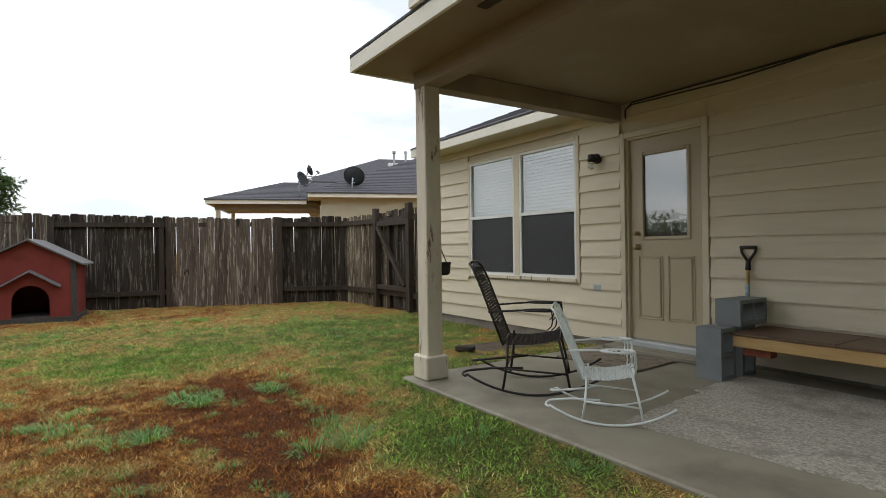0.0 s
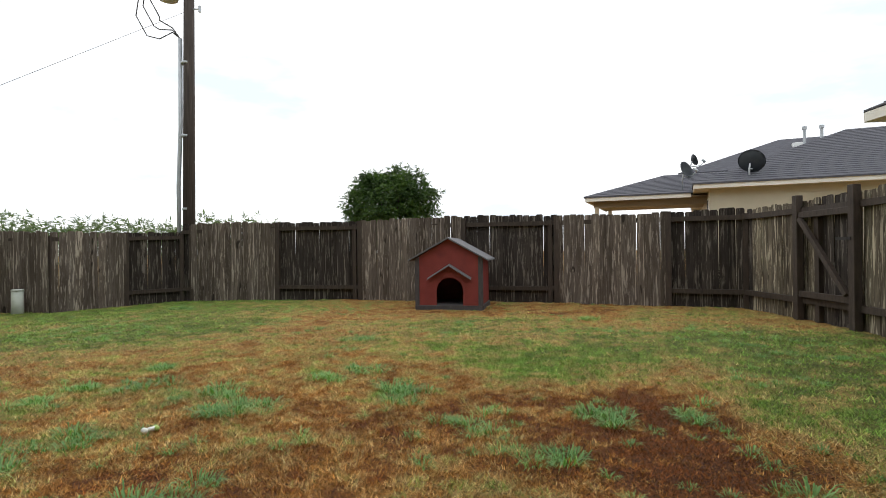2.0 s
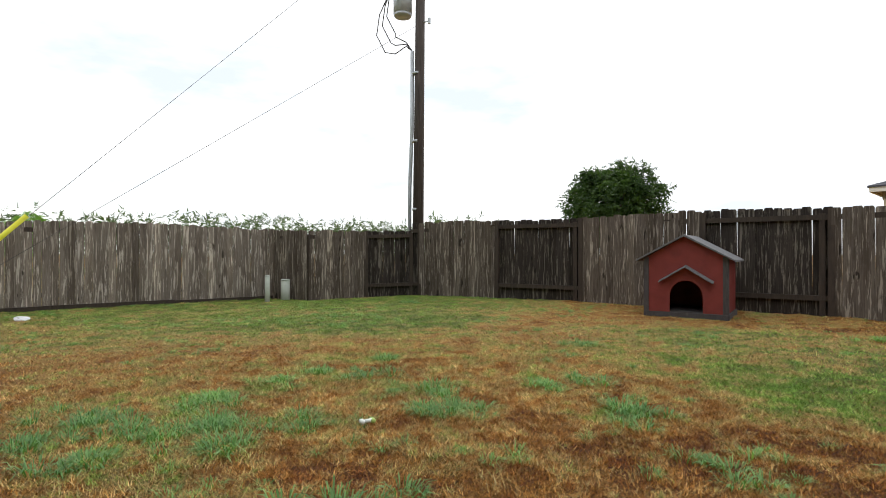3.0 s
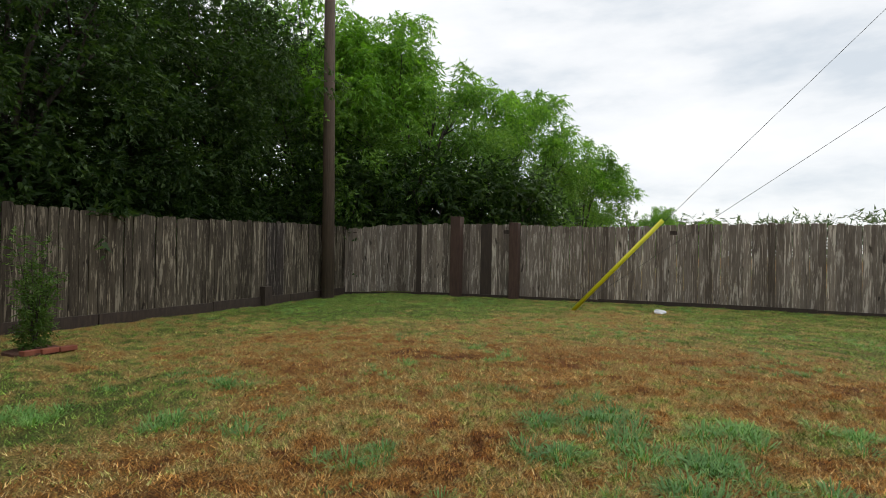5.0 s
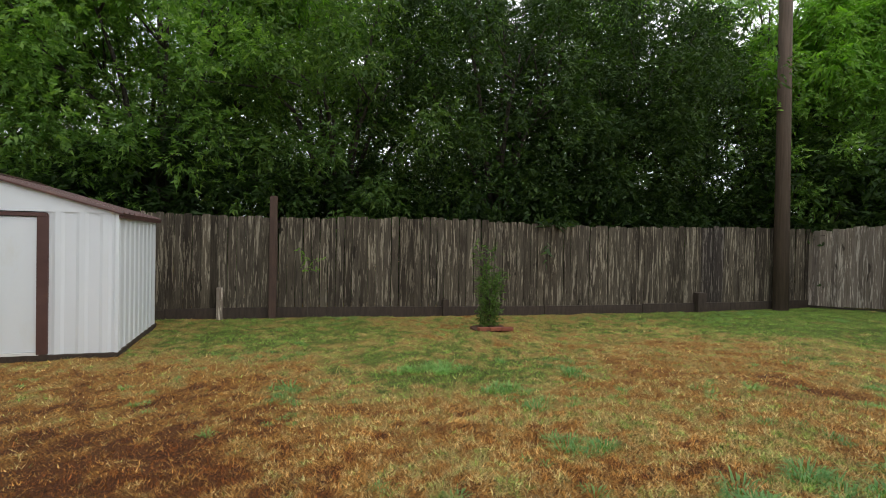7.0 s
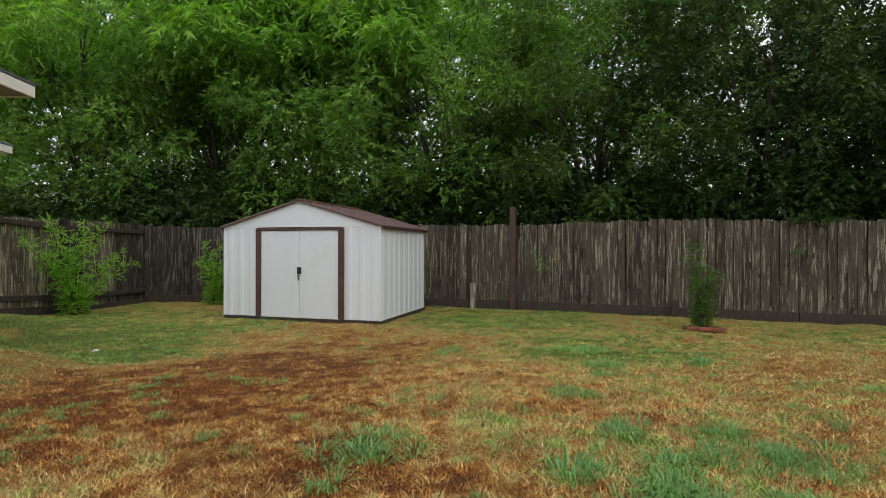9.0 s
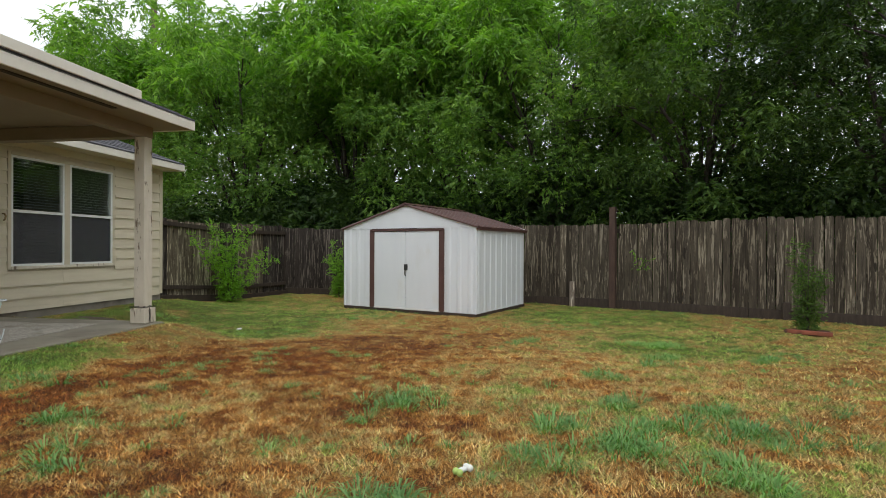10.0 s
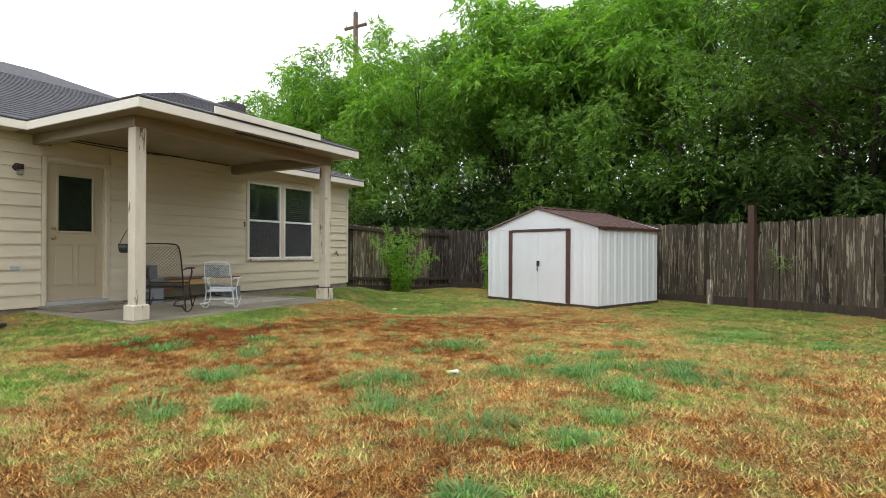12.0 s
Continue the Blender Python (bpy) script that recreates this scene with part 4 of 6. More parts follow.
for s in (-1, 1):
    bm = B()
    n = 9
    ys = []
    for k in range(n + 1):
        y = 0.03 - (SD + 0.06) * k / n
        ys += [(y + 0.03, 0), (y + 0.018, 0.022), (y - 0.018, 0.022), (y - 0.03, 0)]
    top = [bm.verts.new((0, y, SH + RA + 0.012 + d)) for y, d in ys]
    bot = [bm.verts.new((s * (SW / 2 + 0.07), y, SH + 0.005 + d)) for y, d in ys]
    for k in range(len(ys) - 1):
        bm.faces.new((top[k], top[k + 1], bot[k + 1], bot[k]))
    t2 = [bm.verts.new((0, y, SH + RA - 0.008)) for y in (ys[0][0], ys[-1][0])]
    b2 = [bm.verts.new((s * (SW / 2 + 0.07), y, SH - 0.015)) for y in (ys[0][0], ys[-1][0])]
    bm.faces.new((t2[0], b2[0], b2[1], t2[1]))
    bm.faces.new((top[0], bot[0], b2[0], t2[0]))
    bm.faces.new((top[-1], t2[1], b2[1], bot[-1]))
    bm.faces.new([t for t in (bot[0], bot[-1], b2[1], b2[0])])
    part("roof_sheet", bm, SHEDROOF, shed, "rust-brown ribbed roof sheet")
    part("eave_trim", box(B(), (s * (SW / 2 + 0.035) - 0.03, -SD - 0.03, SH - 0.05), (s * (SW / 2 + 0.035) + 0.03, 0.02, SH - 0.012), 0.004), SHEDBROWN, shed)
part("ridge_cap", extrude(B(), [(-0.12, SH + RA + 0.005), (0, SH + RA + 0.048), (0.12, SH + RA + 0.005), (0, SH + RA + 0.02)], 1, -SD - 0.04, 0.065), SHEDROOF, shed)

# ---- rocking chairs ----
def rocking_chair(m, k, mat, label, mesh_label, wide=0.5):
    """A tubular rocker facing +x; k scales its height and depth."""
    c = thing("rocking_chair", m, label, "rocking chair", "rocking chairs on the patio")
    h = wide / 2
    r = 0.0095 if k > 0.8 else 0.0075

    def P(x, y, z):
        return (x * k, y, z * k)
    for s in (-1, 1):
        y = s * h
        loop = []
        for i in range(15):
            a = -0.55 + 1.16 * i / 14
            loop.append(P(0.02 + 0.95 * math.sin(a), y + s * 0.03, 0.95 - 0.95 * math.cos(a) + 0.0095))
        part("rocker", tube(B(), loop, r), mat, c, smooth=True)
        part("rocker_loop", tube(B(), [loop[0]] + [P(-0.46 - 0.06 * math.sin(t), y + s * 0.03 - s * 0.10 * (1 - math.cos(t)) / 2, 0.13 + 0.03 * t / 3.14) for t in (0.5, 1.2, 1.9, 2.6, 3.1)] + [P(-0.30, y - s * 0.07, 0.18), P(-0.05, y - s * 0.02, 0.20)], r), mat, c, smooth=True)
        part("leg", tube(B(), [P(-0.20, y + s * 0.03, 0.045), P(-0.17, y + s * 0.01, 0.22), P(-0.16, y, 0.41)], r), mat, c, smooth=True)
        part("leg", tube(B(), [P(0.30, y + s * 0.03, 0.06), P(0.27, y + s * 0.01, 0.22), P(0.22, y, 0.43)], r), mat, c, smooth=True)
        part("brace", tube(B(), [P(-0.18, y + s * 0.02, 0.20), P(0.28, y + s * 0.02, 0.17)], r * 0.8), mat, c, smooth=True)
        part("back_rail", tube(B(), [P(-0.20, y, 0.38), P(-0.29, y, 0.62), P(-0.38, y * 0.98, 0.86), P(-0.43, y * 0.92, 0.97), P(-0.46, y * 0.8, 1.0)], r), mat, c, smooth=True)
        part("arm_support", tube(B(), [P(0.24, y, 0.43), P(0.25, y + s * 0.02, 0.52), P(0.24, y + s * 0.03, 0.64)], r * 0.85), mat, c, smooth=True)
        part("arm_rail", tube(B(), [P(-0.31, y, 0.63), P(-0.1, y + s * 0.02, 0.645), P(0.02, y + s * 0.03, 0.65)], r * 0.85), mat, c, smooth=True)
        ring = [P(0.10 + 0.14 * math.cos(t), y + s * 0.035 + 0.055 * math.sin(t), 0.65) for t in (2 * math.pi * i / 14 for i in range(15))]
        part("armrest", tube(B(), ring, r * 0.9), mat, c, smooth=True)
        sc = B()
        for cx in (0.04, 0.16):
            tube(sc, [P(cx + 0.05 * math.cos(t) * (1 - t / 9), y + s * 0.035 + 0.035 * math.sin(t) * (1 - t / 9), 0.65) for t in (0.6 * i for i in range(12))], r * 0.5, 5)
        for cx in (0.17, 0.20, 0.23):
            tube(sc, [P(cx, y + s * 0.035, 0.645), P(cx + 0.01, y + s * 0.04, 0.58), P(cx, y + s * 0.03, 0.53), P(cx - 0.03, y + s * 0.02, 0.50)], r * 0.5, 5)
        part("arm_scroll", sc, mat, c, smooth=True)
    part("top_rail", tube(B(), [P(-0.46, -h * 0.8, 1.0), P(-0.455, -h * 0.4, 1.012), P(-0.455, h * 0.4, 1.012), P(-0.46, h * 0.8, 1.0)], r), mat, c, smooth=True)
    for x, z in ((-0.20, 0.38), (0.24, 0.43)):
        part("cross_rail", tube(B(), [P(x, -h, z), P(x, h, z)], r), mat, c, smooth=True)
    part("stretcher", tube(B(), [P(0.28, -h, 0.17), P(0.28, h, 0.17)], r * 0.8), mat, c, smooth=True)
    part("stretcher", tube(B(), [P(-0.18, -h, 0.20), P(-0.18, h, 0.20)], r * 0.8), mat, c, smooth=True)

    def lattice(bm, f, nu, nv, rr):
        for i in range(-nv, nu + 1):
            for sgn in (1, -1):
                pts = []
                for j in range(nv + 1):
                    u = (i + j) / nu if sgn > 0 else 1 - (i + j) / nu
                    if -1e-6 <= u <= 1 + 1e-6:
                        pts.append(f(u, j / nv))
                if len(pts) > 1:
                    tube(bm, pts, rr, 4)
    seat = B()
    lattice(seat, lambda u, v: P(-0.19 + 0.43 * v, -h + 2 * h * u, 0.384 + 0.045 * v - 0.02 * math.sin(math.pi * v)), 11, 10, 0.0032)
    part("seat", seat, mat, c, mesh_label)
    bk = B()
    lattice(bk, lambda u, v: P(-0.20 - 0.24 * v, (-h + 2 * h * u) * (1 - 0.08 * v), 0.40 + 0.57 * v), 11, 13, 0.0028 if k > 0.8 else 0.0019)
    part("backrest", bk, mat, c, mesh_label)
    return c


rocking_chair(pose(3.38, 2.93, 0.08, 0, 0, -46), 0.92, BLACKMETAL, "dark wrought-iron rocking chair with a mesh seat on the patio", "dark woven metal mesh")
rocking_chair(pose(3.26, 2.14, 0.08, 0, 0, -50), 0.67, WHITEMETAL, "small white wrought-iron rocking chair with a mesh seat", "white woven metal mesh", 0.36)

# ---- bench of blocks and boards ----
def block(m, label, upright=False):
    """A hollow concrete block 0.40 x 0.20 x 0.20 with two cores."""
    bm = B()
    L, W, H, t = 0.40, 0.20, 0.20, 0.032
    for lo, hi in (((-L / 2, -W / 2, 0), (L / 2, -W / 2 + t, H)), ((-L / 2, W / 2 - t, 0), (L / 2, W / 2, H)), ((-L / 2, -W / 2 + t, 0), (-L / 2 + t, W / 2 - t, H)),
                   ((L / 2 - t, -W / 2 + t, 0), (L / 2, W / 2 - t, H)), ((-t / 2, -W / 2 + t, 0), (t / 2, W / 2 - t, H))):
        box(bm, lo, hi)
    return solid("concrete_block", bm, BLOCK, label, "concrete block", m, "concrete blocks of the bench")


END = Matrix(((0, 1, 0, 0), (0, 0, 1, 0), (1, 0, 0, 0), (0, 0, 0, 1)))
for x, y, z in ((4.68, 2.26, 0.281), (4.98, 2.26, 0.281), (4.74, 0.80, 0.18), (5.0, 0.80, 0.18)):
    block(Matrix.Translation((x, y - 0.1, z)) @ (END if z > 0.2 else pose(0, 0, 0, -90, 0, 0)), "grey painted concrete block supporting the bench")
block(pose(5.0, 2.23, 0.583, 90, 0, 0) @ pose(0, 0, -0.1), "grey concrete block lying on the bench beside the shovel, cores showing")
block(pose(5.00, 0.84, 0.555, 90, 0, 0) @ pose(0, 0, -0.1), "grey concrete block on the far bench end, cores showing")
bench = thing("plank_bench", pose(4.95, 1.43, 0.345), "low bench of brown boards on a pine frame", "bench")
part("front_rail", box(B(), (-0.265, -0.82, 0.0), (-0.23, 0.70, 0.085), 0.004), PINE, bench, "pale pine rail with a knot")
part("back_rail", box(B(), (0.23, -0.82, 0.0), (0.265, 0.70, 0.085), 0.004), PINE, bench)
for y in (-0.79, -0.1, 0.665):
    part("cross_bar", box(B(), (-0.229, y - 0.02, 0.0), (0.229, y + 0.02, 0.084), 0.003), PINE, bench)
part("board", box(B(), (-0.275, -0.83, 0.0865), (0.285, 0.02, 0.105), 0.003), BENCHTOP, bench, "brown worn hardboard top")
part("board", box(B(), (-0.275, 0.026, 0.0865), (0.285, 0.72, 0.107), 0.003), BENCHTOP, bench, "brown worn hardboard top")
solid("garden_brick", box(B(), (-0.05, -0.10, 0), (0.05, 0.10, 0.062), 0.004), BRICK, "red brick wedged under the bench rail", "brick", pose(4.80, 1.99, 0.28))

shovel = thing("shovel", pose(5.19, 2.28, 0.49, 0, 3, 0), "short shovel with a black D-handle leaning on the wall", "shovel")
part("shaft", cyl(B(), (0, 0, -0.39), (0, 0, 0.43), 0.016, seg=10), PINE, shovel, "wooden shaft", True)
part("sleeve", cyl(B(), (0, 0, 0.12), (0, 0, 0.30), 0.0175, seg=10), surface("blue printed sleeve", (0.05, 0.16, 0.28), (0.55, 0.58, 0.60), 30, 0.5, bumps=0), shovel, "blue and white printed sleeve", True)
dh_ = B()
cyl(dh_, (0, 0, 0.41), (0, 0, 0.49), 0.021, 0.018)
tube(dh_, [(0, 0, 0.48), (0, 0.03, 0.52), (0, 0.055, 0.56), (0, 0.058, 0.60)], 0.011)
tube(dh_, [(0, 0, 0.48), (0, -0.03, 0.52), (0, -0.055, 0.56), (0, -0.058, 0.60)], 0.011)
tube(dh_, [(0, -0.066, 0.60), (0, 0.066, 0.60)], 0.014, 8)
part("grip", dh_, RUBBER, shovel, "black D-shaped grip", True)

solid("door_mat", box(B(), (-0.42, -0.30, 0), (0.42, 0.30, 0.016), 0.005), MATBROWN, "brown bristle door mat on the concrete", "door mat", pose(4.62, 3.18, 0.0805, 0, 0, 94))


def rug(w, d, seed):
    rng = random.Random(seed)
    n = 14
    edge = []
    for sx, sy, ex, ey in ((-w, -d, w, -d), (w, -d, w, d), (w, d, -w, d), (-w, d, -w, -d)):
        for k in range(n):
            t = k / n
            edge.append((sx + (ex - sx) * t + rng.uniform(-0.012, 0.012), sy + (ey - sy) * t + rng.uniform(-0.012, 0.012)))
    return extrude(B(), edge, 2, 0.0, 0.009)


solid("outdoor_rug", rug(0.75, 0.55, 1), RUGTAN, "faded tan outdoor rug lying on the patio", "rug", pose(3.85, 1.30, 0.081, 0, 0, 96))
solid("outdoor_rug", rug(0.80, 0.35, 2), RUGTAN, "worn tan rug with frayed edges before the bench", "rug", pose(4.58, 1.35, 0.0812, 0, 0, 92))

# ---- fittings on the wall and post ----
lamp = thing("wall_lamp", pose(WX - 0.016, 3.88, 2.06), "small dark wall lamp with a clear glass jar shade", "wall lamp")
lb = cyl(B(), (0.005, 0, 0), (-0.03, 0, 0), 0.058, 0.05, 16)
cyl(lb, (-0.03, 0, 0), (-0.09, 0, -0.005), 0.02, 0.02)
cyl(lb, (-0.09, 0, 0.035), (-0.09, 0, -0.035), 0.04, 0.044, 14)
part("mount", lb, BLACKMETAL, lamp, "dark bronze mount", True)
jar = B()
for a, b, r0, r1 in ((-0.035, -0.06, 0.036, 0.046), (-0.06, -0.11, 0.046, 0.042), (-0.11, -0.13, 0.042, 0.02)):
    cyl(jar, (-0.09, 0, a), (-0.09, 0, b), r0, r1, 14)
part("glass_jar", jar, GLASS, lamp, "clear glass jar", True)
ou = thing("outlet_cover", pose(WX - 0.014, 3.90, 0.67), "grey metal weatherproof outlet cover on the siding", "outlet")
part("plate", box(B(), (-0.014, -0.058, -0.036), (0.005, 0.058, 0.036), 0.004), GREYMETAL, ou)
for s in (-1, 1):
    part("flap", box(B(), (-0.022, s * 0.027 - 0.019, -0.024), (-0.0145, s * 0.027 + 0.019, 0.024), 0.003), GREYMETAL, ou)
bib = thing("hose_tap", pose(WX - 0.012, -2.72, 0.86), "dark outdoor hose tap on the siding", "tap")
tb = tube(B(), [(0.01, 0, 0), (-0.06, 0, 0), (-0.10, 0, -0.02), (-0.11, 0, -0.06)], 0.014, 8)
cyl(tb, (-0.06, 0, 0.0), (-0.06, 0, 0.05), 0.008)
cyl(tb, (-0.06, 0, 0.05), (-0.06, 0, 0.06), 0.03, seg=12)
part("body", tb, BLACKMETAL, bib, smooth=True)
hook = solid("wall_hook", tube(B(), [(0, 0, 0.03), (-0.03, 0, 0.03), (-0.05, 0, 0), (-0.04, 0, -0.05), (-0.02, 0, -0.06)], 0.012, 8), BRASS, "dark metal hook on the siding beside the window", "hook", pose(WX - 0.012, -0.005 + 0.03, 1.45), smooth=True)
pot = thing("hanging_pot", pose(3.09, 3.67, 0.95) @ Matrix.Scale(0.8, 4), "small black pot hanging by a strap on the porch post", "pot")
pb = B()
for a, b, r0, r1 in ((-0.07, -0.05, 0.05, 0.075), (-0.05, 0.05, 0.075, 0.085), (0.05, 0.065, 0.09, 0.09)):
    cyl(pb, (0, 0, a), (0, 0, b), r0, r1, 16)
part("bowl", pb, RUBBER, pot, smooth=True)
part("strap", tube(B(), [(0, 0.08, 0.05), (-0.04, 0.03, 0.20), (-0.10, 0.0, 0.30), (-0.04, -0.03, 0.20), (0, -0.08, 0.05)], 0.006), RUBBER, pot)

chain = B()
for k in range(34):
    a = k / 26 * 4
    if k < 26:
        e, f = int(a), a - int(a) - 0.5
        px, py = ((f * 0.2, -0.085), (0.085, f * 0.2), (-f * 0.2, 0.085), (-0.085, -f * 0.2))[e]
        p, w = Vector((px, py, 0.185 + 0.006 * math.sin(k * 1.7))), Vector(((1, 0, 0.1), (0, 1, 0.1), (-1, 0, 0.1), (0, -1, 0.1))[e]).normalized()
    else:
        p, w = Vector((-0.118, 0.03 + 0.004 * math.sin(k), 0.185 - 0.021 * (k - 25))), Vector((0, 0.1, 1)).normalized()
    n_ = w.orthogonal().normalized()
    n_ = n_ if k % 2 else w.cross(n_)
    tube(chain, [p + w * 0.018 * math.cos(t) + n_ * 0.009 * math.sin(t) for t in (2 * math.pi * i / 8 for i in range(9))], 0.0032, 4)
solid("chain", chain, BLACKMETAL, "rusty dog chain looped round the porch post base", "chain", pose(2.928, 0.265, 0.10), smooth=True)

# bare earth by the house
mud = B()
pts = [(0.75 * math.cos(a) * (1 + 0.15 * math.sin(3 * a)), 0.55 * math.sin(a) * (1 + 0.2 * math.cos(2 * a + 1))) for a in (2 * math.pi * k / 26 for k in range(26))]
extrude(mud, [(p[0] * 0.8, p[1] * 0.75) for p in pts], 2, -0.05, 0.012)
solid("soil_patch", mud, MUD, "bare damp soil beside the patio under the window", "soil", pose(4.52, 4.55, 0.0), kind="structure")
solid("soil_patch", extrude(B(), [(p[0] * 0.8, p[1] * 0.7) for p in pts], 2, -0.05, 0.02), MUD, "bare damp soil by the patio end", "soil", pose(4.55, -0.5, gz(4.55, -0.5)), kind="structure")
solid("garden_brick", box(B(), (-0.05, -0.10, 0), (0.05, 0.10, 0.05), 0.008), BARK, "brown broken brick lying on the soil", "brick", pose(3.98, 4.6, 0.03, 0, 0, 40))

# ---- lawn clutter ----
bone = thing("chew_toy", pose(-1.57, 3.94, gz(-1.57, 3.94) + 0.022, 0, 0, 55) @ Matrix.Scale(0.58, 4), "white chew toy with lime green ends on the grass", "dog toy")
part("middle", cyl(B(), (-0.05, 0, 0), (0.05, 0, 0), 0.022, seg=12), TOYWHITE, bone, smooth=True)
for s in (-1, 1):
    e = B()
    for t in (-1, 1):
        bmesh.ops.create_uvsphere(e, u_segments=10, v_segments=7, radius=0.028, matrix=pose(s * 0.06, t * 0.02, 0))
    part("end_knob", e, TOYGREEN if s > 0 else TOYWHITE, bone, smooth=True)
for x, y, r in ((-10.25, 6.22, 0.13), (2.55, -1.35, 0.05)):
    lit = B()
    bmesh.ops.create_icosphere(lit, subdivisions=2, radius=r)
    for v in lit.verts:
        v.co *= 0.8 + 0.5 * noise.noise(v.co * 9 / r * 0.12)
        v.co.z *= 0.42
    solid("litter", lit, LITTER, "crumpled white litter on the grass", "litter", pose(x, y, gz(x, y) + r * 0.3))
for x, y, h, r, c in ((-9.2, 10.85, 0.64, 0.06, "slim"), (-9.15, 11.4, 0.52, 0.11, "wide")):
    p = thing("utility_marker", pose(x, y, gz(x, y)), "%s pale green utility pipe standing by the fence" % ("slim" if c == "slim" else "thick"), "utility pipe")
    part("tube", cyl(B(), (0, 0, -0.1), (0, 0, h - 0.03), r, seg=16), PIPEGREEN, p, smooth=True)
    part("cap", cyl(B(), (0, 0, h - 0.03), (0, 0, h), r * 1.12, r * 0.9, 16), PIPEGREEN, p, smooth=True)

# ---- poles and wires ----
P1 = Vector((-7.30, 14.75, -0.1))
pole = thing("utility_pole", Matrix.Translation(P1), "dark creosoted utility pole with grey conduit and transformer", "utility pole")
part("shaft", cyl(B(), (0, 0, -0.3), (0.1, 0, 11.5), 0.165, 0.12, 16), POLEWOOD, pole, smooth=True)
cd = tube(B(), [(-0.24, -0.04, 0), (-0.24, -0.04, 3.0), (-0.16, -0.06, 4.6), (-0.15, -0.06, 6.95)], 0.055, 10)
part("conduit", cd, GREYMETAL, pole, "pale grey riser conduit", True)
for zz in (2.4, 4.35, 6.3):
    part("strap", cyl(B(), (0, 0, zz - 0.03), (0, 0, zz + 0.03), 0.16, seg=14), GREYMETAL, pole, smooth=True)
tr = cyl(B(), (-0.45, -0.1, 8.05), (-0.45, -0.1, 9.0), 0.27, seg=18)
cyl(tr, (-0.45, -0.1, 7.98), (-0.45, -0.1, 8.05), 0.24, 0.27, 18)
part("transformer", tr, GREYMETAL, pole, "grey transformer can", True)
cond = B()
for k, (dx, sag) in enumerate(((-1.25, 6.7), (-1.05, 6.95), (-0.9, 7.2))):
    tube(cond, [(-0.15, -0.06, 6.95), (-0.35, -0.08, 7.12 + 0.06 * k), (-0.7, -0.1, sag + 0.25), (dx + 0.2, -0.1, sag + 0.35), (dx - 0.1, -0.1, sag + 0.9), (dx, -0.1, sag + 1.5), (-0.6, -0.1, 9.3)], 0.016, 5)
part("drop_wire", cond, WIRE, pole, "looped black service wires")
br = tube(B(), [(0.1, 0, 7.75), (0.45, -0.1, 7.7)], 0.02, 6)
cyl(br, (0.42, -0.1, 7.62), (0.42, -0.1, 7.78), 0.04)
part("bracket", br, GREYMETAL, pole)
anchor = Vector((-10.59, 4.63, -0.1))
guard_top = Vector((-9.85, 6.10, 1.66))
guy = thing("guy_wire", Matrix.Translation(anchor), "guy wires with a bright yellow guard pipe in the lawn", "guy wire")
part("guard", tube(B(), [(0, 0, -0.02), guard_top - anchor], 0.042, 10), YELLOW, guy, "bright yellow guard pipe", True)
for tz, nm in ((11.2, "wire"), (7.7, "wire")):
    part(nm, tube(B(), [Vector((0.02, 0, 0.0)), P1 + Vector((0, 0, tz)) - anchor], 0.0045, 5), WIRE, guy)
P2 = Vector((-13.42, -0.92, gz(-13.5, -0.8)))
pole2 = thing("utility_pole", Matrix.Translation(P2), "brown weathered utility pole in the corner of the yard", "utility pole")
part("shaft", cyl(B(), (0, 0, -0.3), (-0.15, -0.15, 11.0), 0.165, 0.12, 16), POLEWOOD2, pole2, smooth=True)
P3 = Vector((15.3, -16.2, 0.6))
pole3 = thing("utility_pole", Matrix.Translation(P3), "far weathered pole with a crossarm above the trees", "utility pole")
part("shaft", cyl(B(), (0, 0, -0.3), (0, 0, 13.4), 0.16, 0.13, 12), POLEWOOD2, pole3, smooth=True)
part("crossarm", box(B(), (-0.75, -0.06, 12.55), (0.75, 0.06, 12.68)), POLEWOOD2, pole3)
for x in (-0.65, 0.65, 0.0):
    part("insulator", cyl(B(), (x, 0, 12.68 if x else 13.4), (x, 0, 12.85 if x else 13.6), 0.05, 0.03), GREYMETAL, pole3)

# posts and stubs along the south fence
def fence_post(x, y, h, w, label, mat=None):
    return solid("fence_post", box(B(), (-w / 2, -w / 2, -0.3), (w / 2, w / 2, h), 0.008), mat or DARKTIMBER, label, "post", pose(x, y, gz(x, y), 0, 0, -24))


fence_post(-3.60, -5.72, 2.17, 0.13, "tall dark timber post before the fence", surface("red brown stained timber", (0.05, 0.028, 0.020), (0.085, 0.05, 0.036), 5, 0.8, (4, 4, 0.7), bumps=0.5))
fence_post(-2.78, -6.02, 0.55, 0.10, "short grey stub post by the fence", PICKET_W)
fence_post(-6.42, -4.28, 0.32, 0.12, "low dark stub at the fence foot")
fence_post(-11.6, -1.9, 0.42, 0.22, "broad dark stub at the fence foot")
RB = surface("reddish stained timber", (0.055, 0.030, 0.022), (0.095, 0.055, 0.040), 5, 0.8, (4, 4, 0.7), bumps=0.5)
fence_post(-13.42, 2.32, 2.0, 0.26, "tall reddish brown gate post in the fence", RB)
fence_post(-12.95, 3.72, 1.85, 0.22, "reddish brown post set in the fence", RB)

# gate posts and brace
gate = thing("fence_gate", pose(5.34, 8.9, 0), "dark timber gate with posts and diagonal brace", "gate")
part("post", box(B(), (-0.05, -0.85, -0.2), (0.05, -0.73, 1.92), 0.006), DARKTIMBER, gate)
part("post", box(B(), (-0.05, 0.42, -0.2), (0.05, 0.54, 1.90), 0.006), DARKTIMBER, gate)
